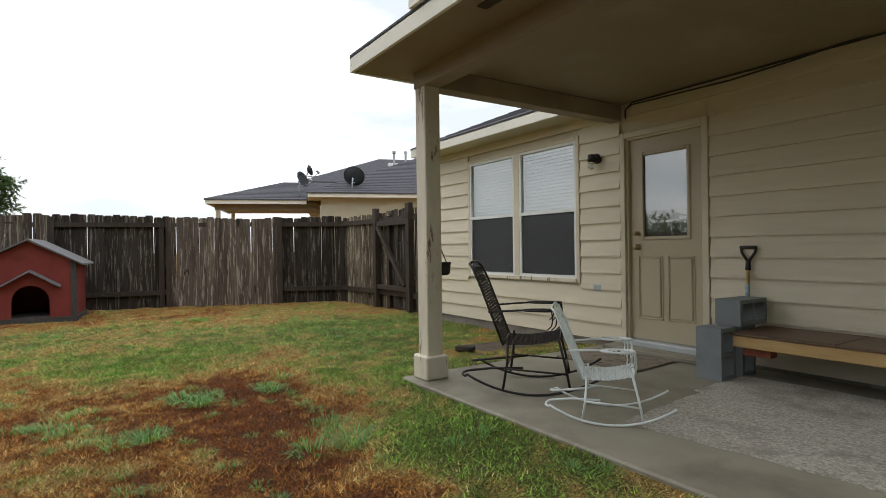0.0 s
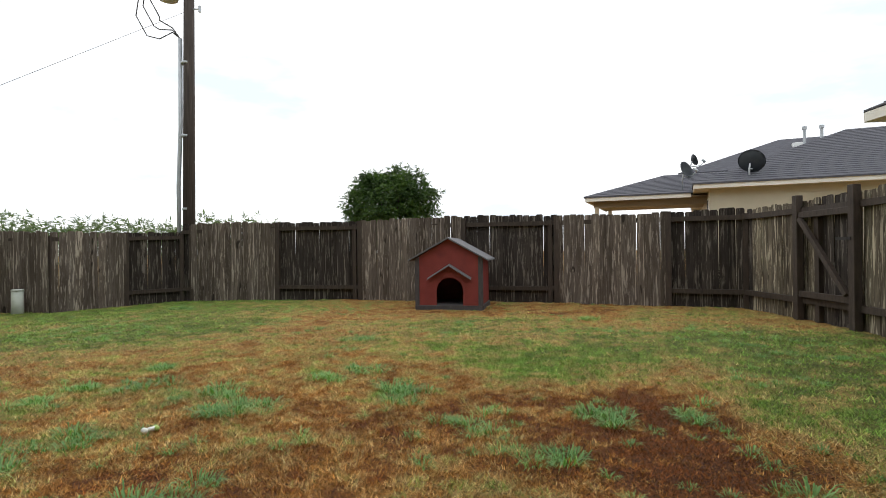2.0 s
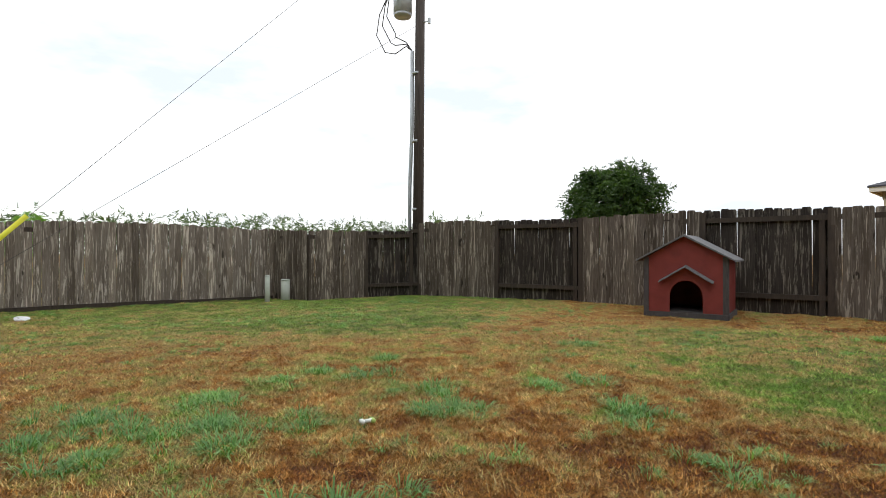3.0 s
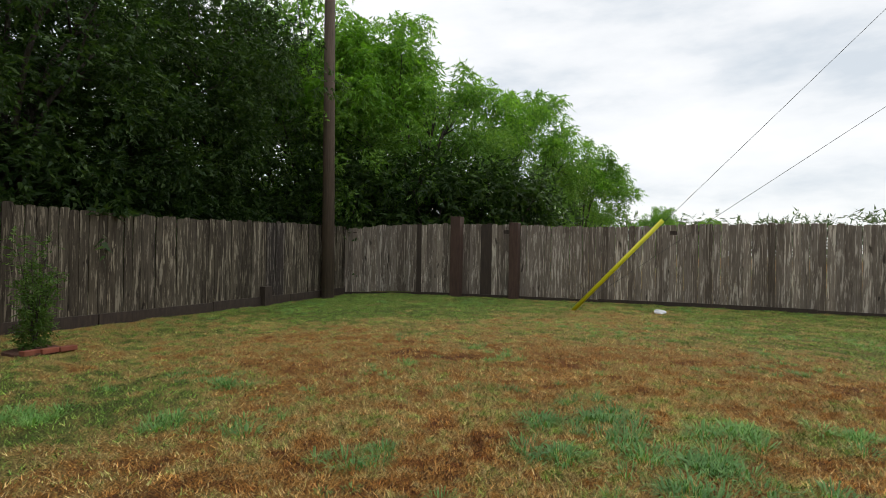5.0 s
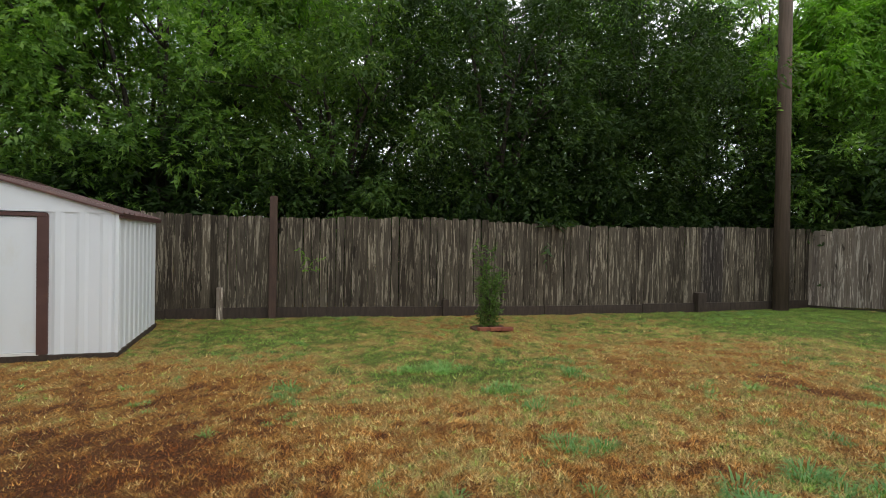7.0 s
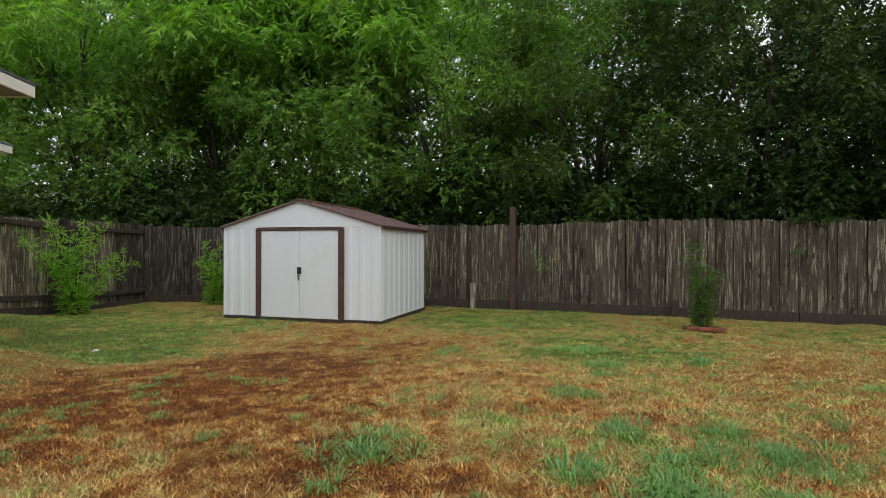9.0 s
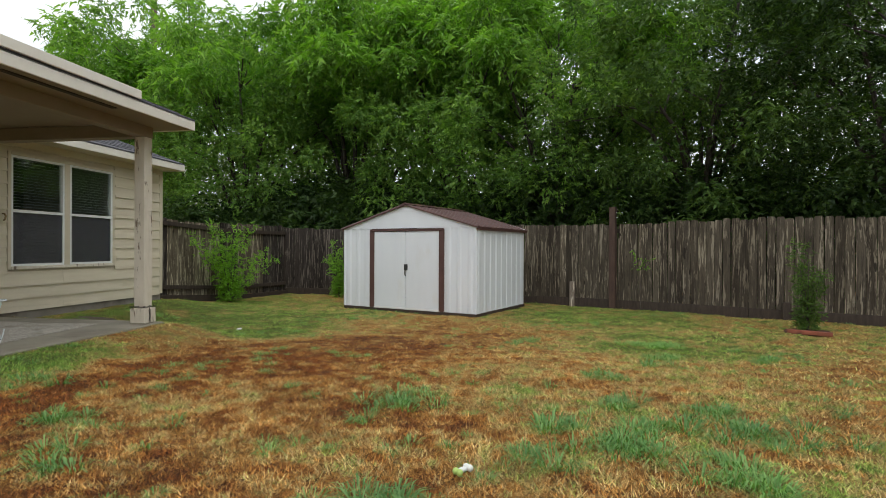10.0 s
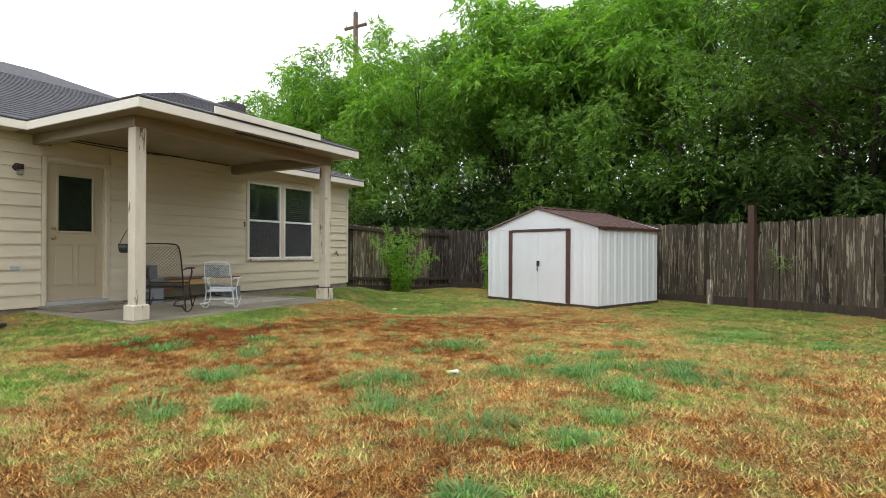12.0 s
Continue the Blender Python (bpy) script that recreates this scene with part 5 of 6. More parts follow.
for zz in (0.36, 1.55):
    part("rail", box(B(), (-0.03, -0.73, zz), (0.02, 0.42, zz + 0.09), 0.004), DARKTIMBER, gate)
part("brace", tube(B(), [(-0.035, -0.68, 0.47), (-0.035, 0.36, 1.54)], 0.045, 4), DARKTIMBER, gate)
part("hinge", box(B(), (-0.06, -0.80, 1.2), (-0.045, -0.5, 1.24)), BLACKMETAL, gate)
# ---- trees and shrubs ----
def leaves(centres, radii, count, size, rng, long=2.6, droop=0.5, row=7):
    """Leaves in two ranks along drooping twigs that fill each clump: every leaf a face of its own."""
    tw = max(1, count // row)
    n = len(centres) * tw
    c, r = np.repeat(centres, tw, 0), np.repeat(radii, tw)
    d = rng.normal(size=(n, 3))
    d /= np.linalg.norm(d, axis=1)[:, None]
    base = c + d * (r * rng.rand(n) ** 0.45 * 0.85)[:, None] * np.array([1, 1, 0.8])
    way = d * 0.9 + rng.normal(size=(n, 3)) * 0.45 + np.array([0, 0, 0.25])
    way /= np.linalg.norm(way, axis=1)[:, None]
    L = (0.6 + 0.7 * rng.rand(n)) * size * long * 0.32 * row
    side = np.cross(way, np.array([0.1, 0.05, 1.0]) + 0.5 * rng.normal(size=(n, 3)))
    side /= np.linalg.norm(side, axis=1)[:, None]
    pts, tips, wid = [], [], []
    for k in range(row):
        t = (k + 0.6) / row
        p = base + way * (L * t)[:, None] + np.array([0, 0, -1.0]) * (droop * 0.7 * L * t * t)[:, None]
        f = way * (0.55 if k < row - 1 else 1.2) + side * (0.9 if k % 2 else -0.9) * (k < row - 1) + 0.22 * rng.normal(size=(n, 3)) + np.array([0, 0, -droop])
        f /= np.linalg.norm(f, axis=1)[:, None]
        s = size * (0.65 + 0.7 * rng.rand(n))[:, None]
        u = np.cross(f, rng.normal(size=(n, 3)) * 0.7 + np.array([0, 0, 1.0]))
        u /= np.linalg.norm(u, axis=1)[:, None] + 1e-9
        pts.append(p)
        tips.append(p + f * s * long)
        wid.append(u * s * 0.5)
    p, q, w = np.concatenate(pts), np.concatenate(tips), np.concatenate(wid)
    if row > 1 and size < 0.03:
        v = np.stack([p, p + w, q, p + (q - p) * 0.6 - w], 1).reshape(-1, 3)
        return v, np.arange(len(v)).reshape(-1, 4)
    v = np.stack([p + w, q, p - w * 0.8], 1).reshape(-1, 3)
    return v, np.arange(len(v)).reshape(-1, 3)


def tree_meshes(seed, height, spread, clumps, per, size, low=0.25, mat=None, bright=0.12, trunk_r=0.16, squash=0.8):
    """Trunk with limbs, and a crown of leaf clumps hung on the limb ends; returns the meshes."""
    rng = np.random.RandomState(seed)
    rnd = random.Random(seed)
    bm = B()
    tips = []
    th = height * (low + 0.12)
    tube(bm, [(0, 0, -0.3), (0.04, 0.02, th * 0.5), (rnd.uniform(-0.15, 0.15), rnd.uniform(-0.15, 0.15), th)], trunk_r, 9, trunk_r * 0.75)
    for k in range(9):
        a = 2 * math.pi * (k + rnd.random() * 0.7) / 9
        up = rnd.uniform(0.35, 1.0)
        rad = spread * rnd.uniform(0.45, 0.85) * (1.15 - 0.6 * up)
        e = Vector((rad * math.cos(a), rad * math.sin(a), th + (height - th) * up * 0.85))
        s = Vector((0, 0, th * rnd.uniform(0.6, 1.0)))
        mid = s.lerp(e, 0.5) + Vector((0, 0, 0.08 * height))
        tube(bm, [s, mid, e], trunk_r * 0.45, 6, 0.02)
        tips += [mid, e]
        for j in range(3):
            e2 = e + Vector((rnd.uniform(-1, 1), rnd.uniform(-1, 1), rnd.uniform(-0.4, 0.7))) * spread * 0.3
            tube(bm, [mid.lerp(e, 0.5), e2], trunk_r * 0.18, 5, 0.012)
            tips.append(e2)
    wood = mesh_of("trunk", bm, BARK, True)
    # crown: clumps over an uneven shell
    c, r = [], []
    lobes = [(rnd.uniform(0, 6.28), rnd.uniform(-0.3, 0.9), rnd.uniform(0.75, 1.2)) for _ in range(9)]
    while len(c) < clumps:
        a, h = rnd.uniform(0, 2 * math.pi), rnd.uniform(-0.95, 1)
        ring = math.sqrt(max(0.0, 1 - h * h))
        k = 0.55 + 0.45 * rnd.random() ** 0.5
        for la, lh, ls in lobes:
            dd = (math.cos(a - la) * ring * math.sqrt(max(0, 1 - lh * lh)) + h * lh)
            if dd > 0.8:
                k *= ls
        zc = height * (low + 1) / 2
        c.append((spread * ring * math.cos(a) * k, spread * ring * math.sin(a) * k, zc + h * k * height * (1 - low) / 2))
        r.append(rnd.uniform(0.35, 0.8) * spread * (0.27 if spread > 1 else 0.22))
    c += [tuple(t) for t in tips]
    r += [0.16 * spread] * len(tips)
    c, r = np.array(c), np.array(r)
    v, f = leaves(c, r, per, size, rng, 1.75)
    crown = raw_mesh("crown", v, f, mat or LEAF)
    spray = None
    # lighter green leaves on the highest and outermost clumps
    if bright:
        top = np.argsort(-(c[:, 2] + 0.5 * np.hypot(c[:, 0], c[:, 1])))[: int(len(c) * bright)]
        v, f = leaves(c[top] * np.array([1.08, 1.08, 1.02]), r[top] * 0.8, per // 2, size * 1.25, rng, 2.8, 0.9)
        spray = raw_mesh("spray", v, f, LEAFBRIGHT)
    return wood, crown, spray


def plant_tree(meshes, x, y, turn, scale, label, group="", name="tree", category="tree", tall=1.0):
    t = thing(name, pose(x, y, gz(x, y) - 0.02, 0, 0, turn), label, category, group)
    for nm, me in zip(("trunk", "crown", "young_leaves"), meshes):
        if me:
            ob = part(nm, me, None, t)
            ob.matrix_basis = Matrix.Diagonal((scale, scale, scale * tall, 1))
    return t


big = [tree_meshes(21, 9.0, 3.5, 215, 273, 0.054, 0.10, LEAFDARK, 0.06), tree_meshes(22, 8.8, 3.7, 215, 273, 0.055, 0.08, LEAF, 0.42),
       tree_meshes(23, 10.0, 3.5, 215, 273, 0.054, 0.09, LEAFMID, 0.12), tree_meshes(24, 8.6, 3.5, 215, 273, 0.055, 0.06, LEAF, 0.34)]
DARKL, GREENL = "tall dark green broadleaf tree behind the fence", "leafy green tree with light green upper sprays behind the fence"
# x, y, kind, turn, scale
ROW = [(-16.9, -2.6, 1, 20, 1.02), (-12.4, -4.9, 0, 70, 1.0), (-14.9, -4.4, 0, 145, 0.96), (-9.3, -5.9, 0, 130, 1.02), (-5.9, -7.6, 2, 200, 1.0), (-2.6, -9.6, 3, 260, 1.05),
       (0.8, -11.4, 1, 310, 1.17), (4.3, -12.2, 1, 40, 1.26), (8.2, -11.8, 3, 95, 1.06), (12.4, -13.8, 1, 150, 1.3), (-18.6, 0.9, 3, 210, 0.98),
       (-9.0, -12.6, 2, 300, 1.2), (-3.2, -15.4, 2, 15, 1.25), (3.2, -17.2, 3, 75, 1.35), (8.6, -18.0, 1, 120, 1.25), (-14.8, -9.4, 0, 160, 1.15), (-22.6, 4.6, 3, 30, 0.86), (17.4, -15.0, 3, 250, 1.15), (16.6, -11.6, 1, 200, 0.98),
       (-24.5, -2.0, 1, 80, 1.2), (-27.0, 8.6, 1, 10, 0.75), (-45.0, 19.0, 3, 20, 0.55), (-49.0, 25.0, 1, 140, 0.5), (-44.0, 13.0, 3, 90, 0.62)]
for x, y, k, turn, s in ROW:
    plant_tree(big[k], x, y, turn, s, DARKL if k in (0, 2) else GREENL, "trees behind the south fence")
# added bushes that fill the gap between fence and crowns; dark leaves stand in for shade there
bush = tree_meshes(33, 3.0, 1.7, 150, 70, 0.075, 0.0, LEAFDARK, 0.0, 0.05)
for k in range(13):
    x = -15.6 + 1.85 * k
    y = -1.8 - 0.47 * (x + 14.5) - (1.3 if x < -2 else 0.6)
    plant_tree(bush, x, max(y, -9.9) - 0.5, 47 * k, 0.95 + 0.25 * ((k * 5) % 4) / 3, "added dark filler bush behind the fence", "bushes behind the south fence", "bush", "bush")
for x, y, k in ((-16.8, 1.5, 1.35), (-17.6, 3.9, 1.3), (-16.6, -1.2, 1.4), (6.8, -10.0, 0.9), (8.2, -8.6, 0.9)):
    plant_tree(bush, x, y, 30 * x, k, "added dark filler bush behind the fence", "bushes behind the south fence", "bush", "bush")
round_tree = tree_meshes(31, 6.4, 2.8, 300, 154, 0.095, 0.20, LEAFDARK, 0.0)
plant_tree(round_tree, -4.85, 33.0, 60, 0.93, "round dark green tree beyond the fence", name="tree")


def stem_shrub(seed, stems, height, lean, count, size, mat):
    """Upswept stems from one root, each feathered with leaves to its tip; returns the meshes."""
    rnd, rng = random.Random(seed), np.random.RandomState(seed)
    bm = B()
    c, r = [], []
    for k in range(stems):
        a = 2 * math.pi * (k + rnd.random()) / stems
        h, o = height * rnd.uniform(0.5, 1.0), lean * rnd.uniform(0.25, 1.0)
        pts = [Vector((o * math.cos(a) * t ** 1.4, o * math.sin(a) * t ** 1.4, h * t)) for t in (0, 0.25, 0.5, 0.75, 1.0)]
        tube(bm, pts, 0.009, 5, 0.003)
        for t in range(9):
            f = 0.12 + 0.88 * t / 8
            c.append(tuple(Vector((o * math.cos(a) * f ** 1.4, o * math.sin(a) * f ** 1.4, h * f))))
            r.append(0.115 * (1.15 - 0.75 * f) * height)
    v, f = leaves(np.array(c), np.array(r), count, size, rng, 2.2, 0.15)
    return mesh_of("stems", bm, BARK, True), raw_mesh("leaves", v, f, mat), None


shrub_label = "bright green young shrub of upswept stems by the fence"
plant_tree(stem_shrub(41, 14, 1.95, 1.05, 56, 0.025, LEAFBRIGHT), 5.0, -5.25, 0, 1.0, shrub_label, "shrubs by the fence", "shrub", "shrub")
plant_tree(stem_shrub(45, 8, 1.5, 0.42, 49, 0.026, LEAFBRIGHT), 3.0, -7.0, 80, 1.0, shrub_label, "shrubs by the fence", "shrub", "shrub")
sap = stem_shrub(42, 11, 1.50, 0.30, 42, 0.020, LEAFMID)
plant_tree(sap, -6.05, -2.72, 30, 1.0, "slender green sapling in a mulch ring", "", "sapling", "sapling")
vine = thing("vine", pose(-4.12, -5.36, gz(-4.1, -5.4)), "thin green vine climbing the weathered fence", "vine")
part("stem", tube(B(), [(0, 0, -0.05), (0.03, 0.01, 0.4), (-0.02, -0.01, 0.8), (0.05, 0.0, 1.15), (0.2, -0.08, 1.3)], 0.006, 5), BARK, vine)
lv, lf = leaves(np.array([(0.0, 0.05, 0.85), (0.08, 0.05, 1.05), (-0.1, 0.1, 1.0), (0.15, 0.0, 1.25)]), np.array([0.10, 0.13, 0.10, 0.12]), 26, 0.026, np.random.RandomState(3))
part("leaf_spray", raw_mesh("leaf_spray", lv, lf, LEAFBRIGHT), None, vine)
ring = B()
extrude(ring, [(0.33 * math.cos(a) * (1 + 0.12 * math.sin(4 * a)), 0.27 * math.sin(a)) for a in (2 * math.pi * k / 20 for k in range(20))], 2, -0.05, 0.028)
solid("mulch_ring", ring, REDSOIL, "red-brown mulch round the sapling", "mulch", pose(-6.05, -2.72, gz(-6, -2.7)), kind="structure")
for k in range(3):
    solid("garden_brick", box(B(), (-0.095, -0.045, 0), (0.095, 0.045, 0.055), 0.004), BRICK, "red brick edging the mulch ring", "brick", pose(-6.13 + 0.2 * k * 0.8, -2.38 - 0.10 * k, gz(-6, -2.5) + 0.01, 0, 0, -24 + 4 * k), "edging bricks")
# far hedge line beyond the west fence
hv, hf, base_n = [], [], 0
rng = np.random.RandomState(5)
hc, hr = [], []
for k in range(240):
    a = -0.55 + 1.75 * k / 239
    d = 62 + 14 * rng.rand()
    hc.append((-math.cos(a) * d, 4 + math.sin(a) * d, 1.9 + 2.4 * rng.rand() + (2.0 if a < -0.15 else 0) * rng.rand()))
    hr.append(1.4 + 1.2 * rng.rand())
v, f = leaves(np.array(hc), np.array(hr), 190, 0.19, rng)
tagged(new("hedge", raw_mesh("hedge", v, f, LEAFFAR)), "far line of grey-green bushes beyond the field", "hedge", kind="stuff")
for a, d in ((0.28, 58), (0.52, 66)):
    solid("far_post", cyl(B(), (0, 0, 0), (0, 0, 5.2), 0.07), POLEWOOD2, "thin far post above the bushes", "post", pose(-math.cos(a) * d, 4 + math.sin(a) * d, -0.2))

# ---- neighbour's house ----
nb = thing("neighbour_house", pose(7.6, 17.55, -0.1, 0, 0, -20), "beige neighbouring house with grey hip roof and dishes", "house")
NZ = 3.0


def nsheet(nm, pts, mat):
    return sheet(nm, pts, mat, nb, 0.05, Vector((0, 0, 0)))


# local: x to the east along the wall that faces the yard (y = 0), y away from the yard
part("wall", box(B(), (-0.2, 0.0, 0.0), (14.0, 9.0, NZ)), NSIDING, nb)
for k in range(6):
    part("siding_plank", extrude(B(), [(-0.018, NZ - 0.22 - 0.19 * k), (0.0, NZ - 0.22 - 0.19 * k), (0.0, NZ - 0.03 - 0.19 * k), (-0.006, NZ - 0.03 - 0.19 * k)], 0, -0.2, 14.0), NSIDING, nb)
part("fascia", box(B(), (-0.65, -0.45, NZ - 0.02), (14.4, -0.42, NZ + 0.14)), FASCIA, nb)
part("fascia", box(B(), (-0.65, -0.42, NZ - 0.02), (-0.62, 9.4, NZ + 0.14)), FASCIA, nb)
part("soffit", box(B(), (-0.62, -0.42, NZ), (14.4, 9.4, NZ + 0.03)), TRIM, nb)
e0, e1, e2, e3 = (-0.68, -0.48, NZ + 0.15), (14.4, -0.48, NZ + 0.15), (14.4, 9.4, NZ + 0.15), (-0.68, 9.4, NZ + 0.15)
r0, r1 = (4.2, 4.46, NZ + 2.25), (9.5, 4.46, NZ + 2.25)
for pts in ((e0, e1, r1, r0), (e2, e3, r0, r1), (e3, e0, r0), (e1, e2, r1)):
    nsheet("roof", pts, NSHINGLE)
# lower porch wing
part("porch_fascia", box(B(), (-4.1, 1.25, NZ - 0.12), (-0.7, 1.28, NZ + 0.05)), FASCIA, nb)
part("porch_fascia", box(B(), (-4.1, 1.28, NZ - 0.12), (-4.07, 7.0, NZ + 0.05)), FASCIA, nb)
# Soffit and beam take the porch paint with shade mixed into its colour.
part("porch_soffit", box(B(), (-4.07, 1.28, NZ - 0.08), (-0.2, 7.0, NZ - 0.06)), PORCHSHADE, nb)
part("porch_beam", box(B(), (-3.85, 1.6, NZ - 0.32), (-0.2, 1.75, NZ - 0.085)), PORCHSHADE, nb)
part("porch_post", box(B(), (-3.82, 1.6, 0), (-3.68, 1.74, NZ - 0.3)), TRIM, nb)
part("porch_post", box(B(), (-3.97, 6.6, 0), (-3.83, 6.74, NZ - 0.1)), TRIM, nb)
q0, q1, q2, q3 = (-4.14, 1.22, NZ + 0.06), (0.6, 1.22, NZ + 0.06), (0.6, 7.0, NZ + 0.06), (-4.14, 7.0, NZ + 0.06)
s0, s1 = (-1.6, 4.1, NZ + 1.0), (1.2, 4.1, NZ + 1.0)
for pts in ((q0, q1, s1, s0), (q2, q3, s0, s1), (q3, q0, s0)):
    nsheet("porch_roof", pts, NSHINGLE)
# taller wing behind, whose eave and hip show over the near roof
part("rear_wall", box(B(), (-0.6, 9.01, 0.0), (9.0, 12.6, 4.5)), NSIDING, nb)
part("rear_fascia", box(B(), (-1.1, 8.6, 4.42), (9.4, 8.63, 4.60)), FASCIA, nb)
part("rear_fascia", box(B(), (-1.1, 8.63, 4.42), (-1.07, 13.0, 4.60)), FASCIA, nb)
t0, t1, t2, t3, u0, u1 = (-1.14, 8.56, 4.61), (9.4, 8.56, 4.61), (9.4, 13.0, 4.61), (-1.14, 13.0, 4.61), (3.1, 10.8, 6.15), (7.5, 10.8, 6.15)
for pts in ((t0, t1, u1, u0), (t2, t3, u0, u1), (t3, t0, u0), (t1, t2, u1)):
    nsheet("rear_roof", pts, NSHINGLE)
part("roof_vent", box(B(), (3.5, 9.9, 5.62), (4.0, 10.25, 5.82), 0.02), WHITEVINYL, nb, "pale low roof vent")
for nm, a0, a1, b0, b1, cnt in (("shingle_course", e0, e1, r0, r1, 26), ("shingle_course", q0, q1, s0, s1, 14)):
    strip = B()
    for k in range(1, cnt):
        t = k / cnt
        p, q = Vector(a0).lerp(Vector(b0), t), Vector(a1).lerp(Vector(b1), t)
        box(strip, (p.x, p.y - 0.02, p.z - 0.012), (q.x, p.y + 0.03, p.z + 0.006))
    part(nm, strip, NSHINGLE, nb)
for y in (0.5, 0.95):
    w = part("window", box(B(), (-0.24, y - 0.15, NZ - 1.3), (-0.2, y + 0.22, NZ - 0.25)), WHITEVINYL, nb)
    part("pane", box(B(), (-0.246, y - 0.10, NZ - 1.25), (-0.24, y + 0.17, NZ - 0.3)), SCREEN, w)
for x in (2.9, 3.4):
    part("flue", cyl(B(), (x, 3.9, NZ + 1.4), (x, 3.9, NZ + 2.28), 0.05, seg=10), GREYMETAL, nb)
    part("flue_cap", cyl(B(), (x, 3.9, NZ + 2.26), (x, 3.9, NZ + 2.36), 0.08, seg=10), GREYMETAL, nb)
part("roof_vent", box(B(), (6.6, 3.2, NZ + 1.75), (7.1, 3.5, NZ + 1.95), 0.02), GREYMETAL, nb)


def dish(x, y, z, turn, tilt, r, label):
    d = thing("satellite_dish", nb.matrix_world @ pose(x, y, z, 0, 0, turn), label, "satellite dish", "satellite dishes on the neighbour's roof")
    part("mast", tube(B(), [(0, 0, -0.42), (0, 0, -0.05), (0, -0.06, 0.12)], 0.025, 8), GREYMETAL, d, smooth=True)
    bm = B()
    rings = []
    for k in range(6):
        t = k / 5
        rings.append([bm.verts.new((r * t * math.cos(a), -0.10 - 0.10 * t * t * 1.0 + 0.10, r * 0.86 * t * math.sin(a))) for a in (2 * math.pi * j / 20 for j in range(20))] if k else [bm.verts.new((0, 0, 0))])
    for k in range(1, 6):
        for j in range(20):
            if k == 1:
                bm.faces.new((rings[0][0], rings[1][j], rings[1][(j + 1) % 20]))
            else:
                bm.faces.new((rings[k - 1][j], rings[k][j], rings[k][(j + 1) % 20], rings[k - 1][(j + 1) % 20]))
    bmesh.ops.solidify(bm, geom=bm.faces[:], thickness=0.012)
    bmesh.ops.transform(bm, matrix=pose(0, -0.06, 0.16, tilt, 0, 0), verts=bm.verts[:])
    part("reflector", bm, DISHGREY, d, "dark grey oval reflector", True)
    part("arm", tube(B(), [(0, -0.05, -0.05), (0, -0.35, -0.02), (0, -0.50, 0.12)], 0.018, 6), GREYMETAL, d, smooth=True)
    part("receiver", cyl(B(), (0, -0.52, 0.10), (0, -0.42, 0.20), 0.045), GREYMETAL, d, smooth=True)
    return d


dish(0.85, 0.0, NZ + 0.58, 150, -20, 0.40, "dark grey satellite dish on a short mast on the roof")
dish(-0.95, 1.6, NZ + 0.62, 60, -18, 0.36, "dark satellite dish turned side-on at the roof corner")
dish(-0.7, 2.9, NZ + 1.15, 110, -20, 0.24, "small grey satellite dish further up the roof")

# ---- grass ----
YARD = [(5.25, 6.9), (5.3, 10.9), (1.95, 12.2), (-2.4, 13.0), (-6.7, 13.3), (-8.6, 11.5), (-9.9, 11.65), (-11.85, 7.4), (-13.1, 3.7), (-14.4, -0.7), (-8.25, -3.35), (-3.6, -5.75), (-2.0, -6.35), (3.3, -7.65), (4.85, -7.75), (5.9, -4.0), (5.25, -3.2)]


def in_yard(x, y):
    ok = np.zeros(len(x), bool)
    n = len(YARD)
    for k in range(n):
        (ax, ay), (bx, by) = YARD[k], YARD[(k + 1) % n]
        hit = ((ay > y) != (by > y)) & (x < (bx - ax) * (y - ay) / (by - ay + 1e-9) + ax)
        ok ^= hit
    ok &= ~((x > 2.73) & (y > 0.06) & (y < 3.82))
    ok &= ~((x > WX - 0.05) & (y > WS) & (y < WN))
    c, s = math.cos(math.radians(-21.3)), math.sin(math.radians(-21.3))
    lx, ly = (x - 0.58) * c + (y + 4.14) * s, -(x - 0.58) * s + (y + 4.14) * c
    ok &= ~((abs(lx) < SW / 2 + 0.03) & (ly < 0.03) & (ly > -SD))
    c, s = math.cos(math.radians(-7)), math.sin(math.radians(-7))
    lx, ly = (x + 0.04) * c + (y - 11.45) * s, -(x + 0.04) * s + (y - 11.45) * c
    ok &= ~((abs(lx) < HWD + 0.03) & (abs(ly) < HDD + 0.02))
    ok &= ~(((x + 6.05) / 0.34) ** 2 + ((y + 2.72) / 0.28) ** 2 < 1)
    ok &= ~(((x - 4.52) / 0.52) ** 2 + ((y - 4.55) / 0.36) ** 2 < 1)
    return ok


def blades(x, y, h, w, rng, curl=0.6):
    n = len(x)
    a, b = rng.rand(n) * 2 * np.pi, rng.rand(n) * 2 * np.pi
    z = ground_z(x, y) + lumps(x, y) - 0.003
    lean = curl * h * (0.3 + rng.rand(n))
    dx, dy = np.cos(a), np.sin(a)
    wx, wy = np.cos(b) * w / 2, np.sin(b) * w / 2
    base = np.stack([x, y, z], -1)
    side = np.stack([wx, wy, 0 * x], -1)
    tip = base + np.stack([dx * lean, dy * lean, h], -1)
    v = np.stack([base - side, base + side, tip], 1).reshape(-1, 3)
    return v


def scatter(n, x0, x1, y0, y1, rng):
    x, y = rng.uniform(x0, x1, n), rng.uniform(y0, y1, n)
    k = in_yard(x, y)
    return x[k], y[k]


rng = np.random.RandomState(8)
near = scatter(2100000, -6.5, 4.6, -2.5, 9.5, rng)
fall = np.exp(-(((near[0] + 0.8) / 3.4) ** 2 + ((near[1] - 3.8) / 3.3) ** 2) ** 2)
pick = rng.rand(len(fall)) < fall
near = (near[0][pick], near[1][pick])
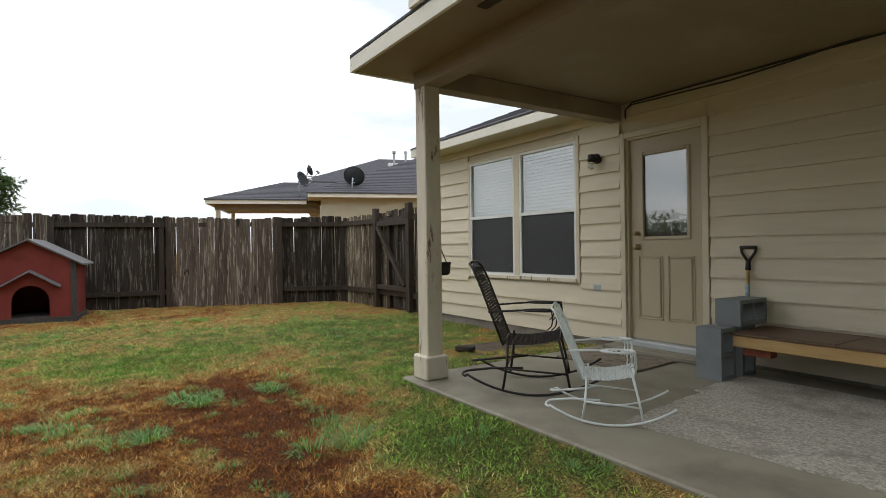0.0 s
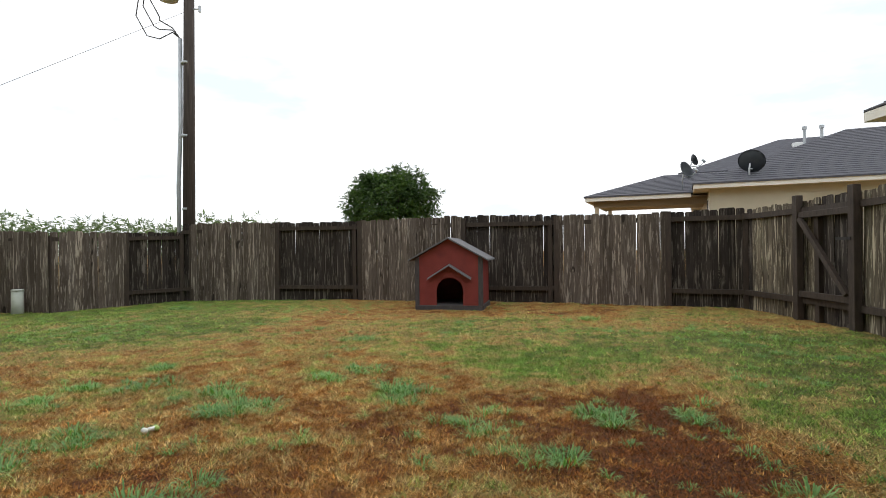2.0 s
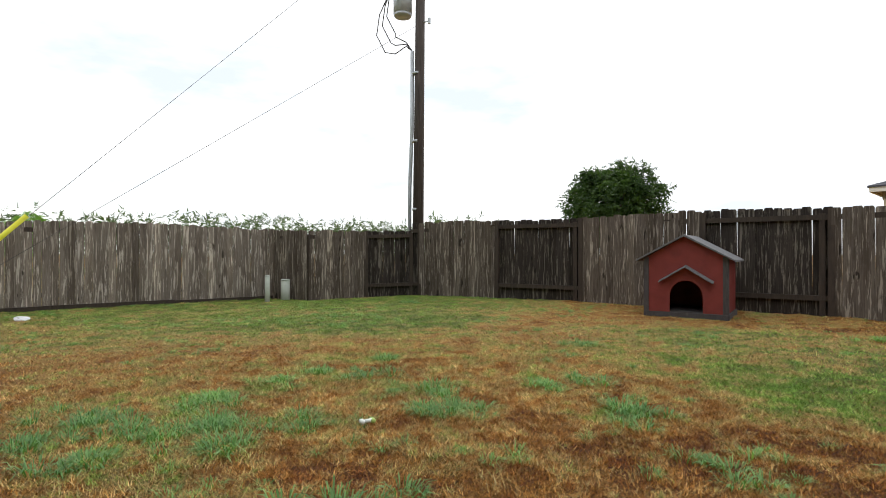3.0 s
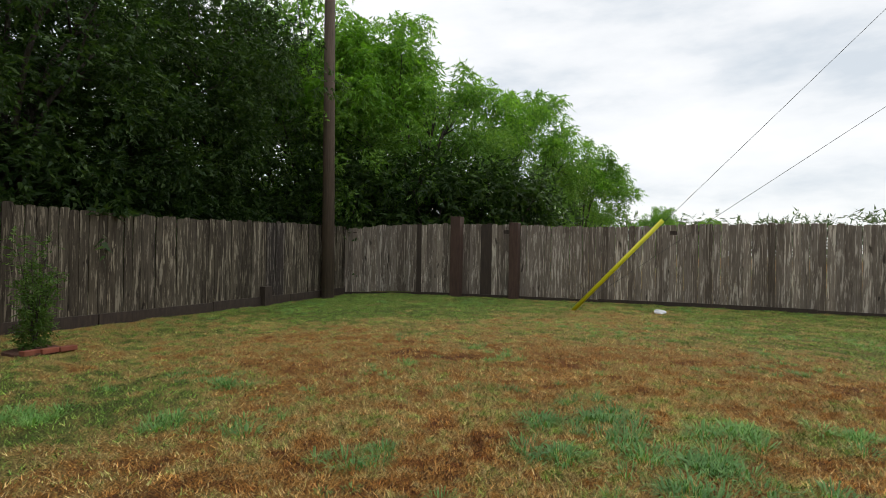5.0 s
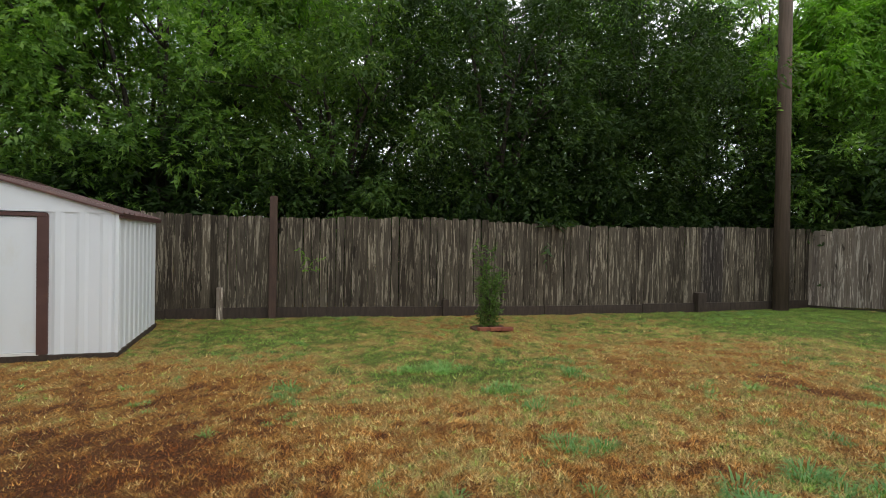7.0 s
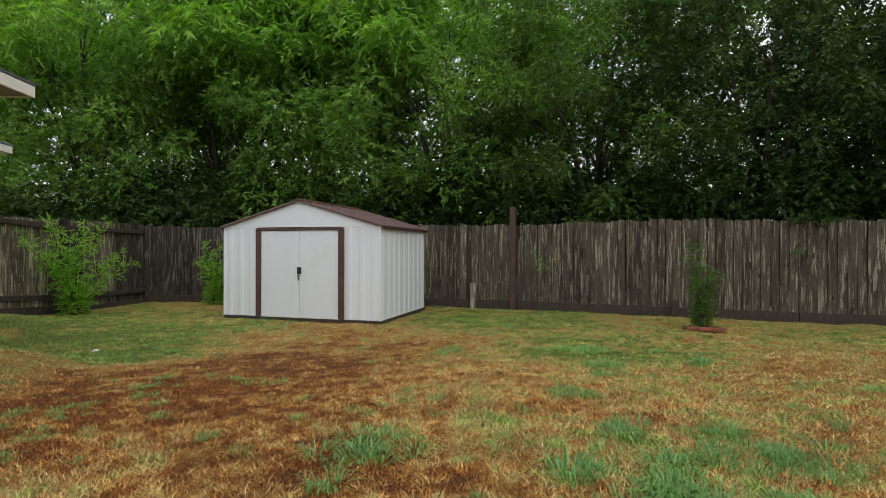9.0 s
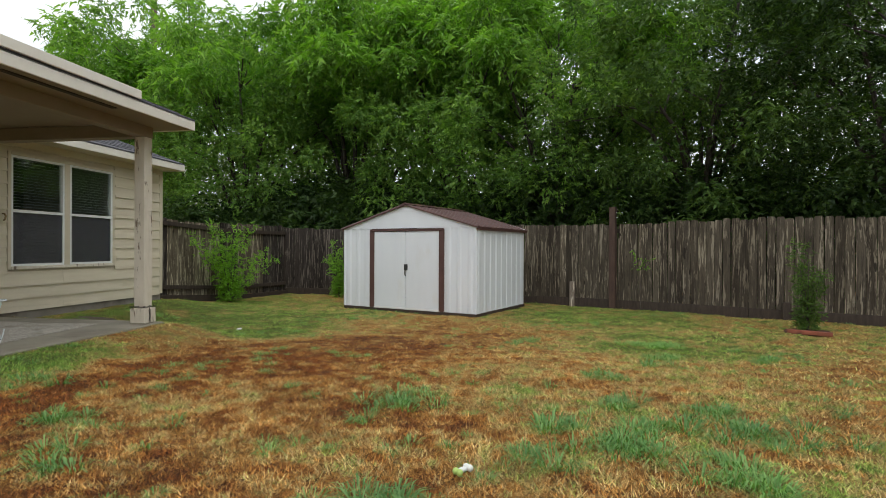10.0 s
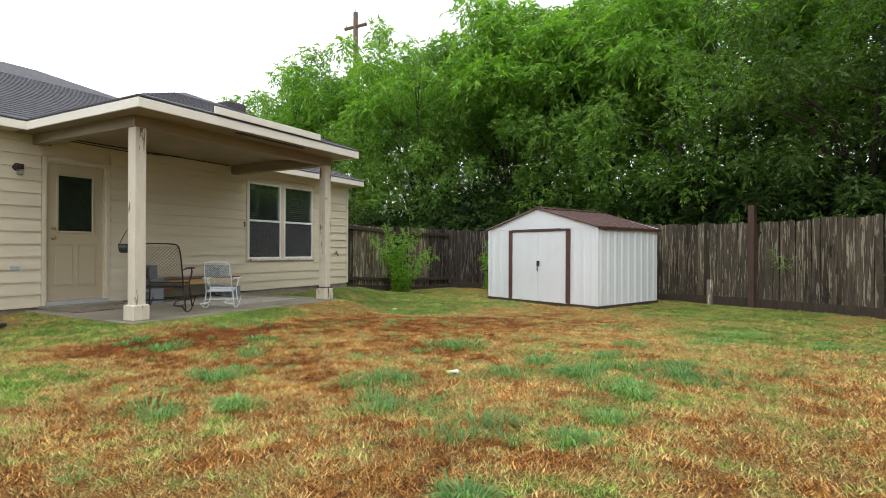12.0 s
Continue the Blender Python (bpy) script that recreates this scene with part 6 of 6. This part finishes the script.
wide = scatter(760000, -14.5, 6.0, -8.0, 13.5, rng)
xs, ys = np.concatenate([near[0], wide[0]]), np.concatenate([near[1], wide[1]])
dr = dryness(xs, ys)
n = len(xs)
hh = (0.009 + 0.020 * rng.rand(n) ** 1.5) * (1.3 - 0.5 * dr)
ww = 0.0032 + 0.0026 * rng.rand(n)
ww[len(near[0]):] *= 1.7
hh[len(near[0]):] *= 1.05
vx = blades(xs, ys, hh, ww, rng, 1.35)
tri = np.arange(len(vx)).reshape(-1, 3)
jit = np.clip(dr + 0.10 * rng.normal(size=n), 0, 0.95)
grass = raw_mesh("grass", vx, tri, BLADEMAT, np.repeat(jit, 3))
tagged(new("grass", grass), "short mown lawn grass, part green and part dried out", "grass", kind="stuff")

# coarse blue-green tufts: blades splayed from a common root
TUFTS = [(-0.83, 5.35), (-0.05, 4.95), (-0.95, 7.4), (0.82, 3.63), (1.4, 4.34), (1.91, 4.36), (-1.3, 4.25), (-2.49, 5.7), (-2.72, 4.96), (-5.5, 11.2), (2.13, 9.3), (-2.05, 3.75),
         (-3.14, 0.92), (-4.24, 0.32), (-2.53, 1.77), (-3.0, 3.2), (-2.42, 3.2), (-2.3, 3.55), (-2.9, 3.85), (-3.3, 0.26), (-2.74, 4.5), (-3.2, -1.03), (-3.55, -0.85), (-3.35, -0.7),
         (-3.06, 2.66), (-1.73, -0.96), (-1.1, 2.87), (-0.84, 2.95), (-2.1, 3.2), (-2.34, 2.74), (-2.81, 3.24), (-3.35, 3.28), (-0.17, 4.8), (-1.25, 4.5), (-1.58, 4.9), (-2.17, 5.06),
         (-2.25, 3.5), (-2.78, 3.7), (-0.53, 5.76), (1.9, 2.87), (0.4, 4.1)]
cx, cy = scatter(6000, -12.5, 4.8, -5.0, 12.5, rng)
keep = value_noise(cx * 1.1 + 3, cy * 1.1, 17) + 0.5 * rng.rand(len(cx)) > 1.04
cx, cy = cx[keep], cy[keep]
small = len(cx)
own = np.repeat(np.array(TUFTS), 6, 0)
cx, cy = np.concatenate([cx, own[:, 0] + rng.normal(size=len(own)) * 0.12]), np.concatenate([cy, own[:, 1] + rng.normal(size=len(own)) * 0.12])
per = 44
size = np.where(np.arange(len(cx)) < small, 0.6, 1.0) * (0.7 + 0.5 * rng.rand(len(cx)))
n = len(cx) * per
a = rng.rand(n) * 2 * np.pi
k = np.repeat(size, per)
r0 = 0.075 * k * np.sqrt(rng.rand(n))
reach = k * (0.025 + 0.10 * rng.rand(n))
rise = k * (0.018 + 0.045 * rng.rand(n))
w = k * (0.0020 + 0.0026 * rng.rand(n))
X, Y = np.repeat(cx, per) + r0 * np.cos(a), np.repeat(cy, per) + r0 * np.sin(a)
ok = in_yard(X, Y)
X, Y, a, reach, rise, w = X[ok], Y[ok], a[ok], reach[ok], rise[ok], w[ok]
out = np.stack([np.cos(a), np.sin(a), 0 * a], -1)
across = np.stack([-np.sin(a), np.cos(a), 0 * a], -1) * w[:, None]
up = np.array([0, 0, 1.0])
root = np.stack([X, Y, ground_z(X, Y) + lumps(X, Y) - 0.003], -1)
mid = root + out * (reach * 0.5)[:, None] + up * rise[:, None]
tip = root + out * reach[:, None] + up * (rise * (0.35 + 0.75 * rng.rand(len(X))))[:, None]
vx = np.stack([root - across * 0.6, root + across * 0.6, mid + across, mid - across, tip], 1).reshape(-1, 3)
i = np.arange(len(X))[:, None] * 5
tri = np.concatenate([i + np.array([0, 1, 2]), i + np.array([0, 2, 3]), i + np.array([3, 2, 4])])
tagged(new("grass_tufts", raw_mesh("grass_tufts", vx, tri, TUFT)), "coarse blue-green grass tufts standing in the dry lawn", "grass", kind="stuff")
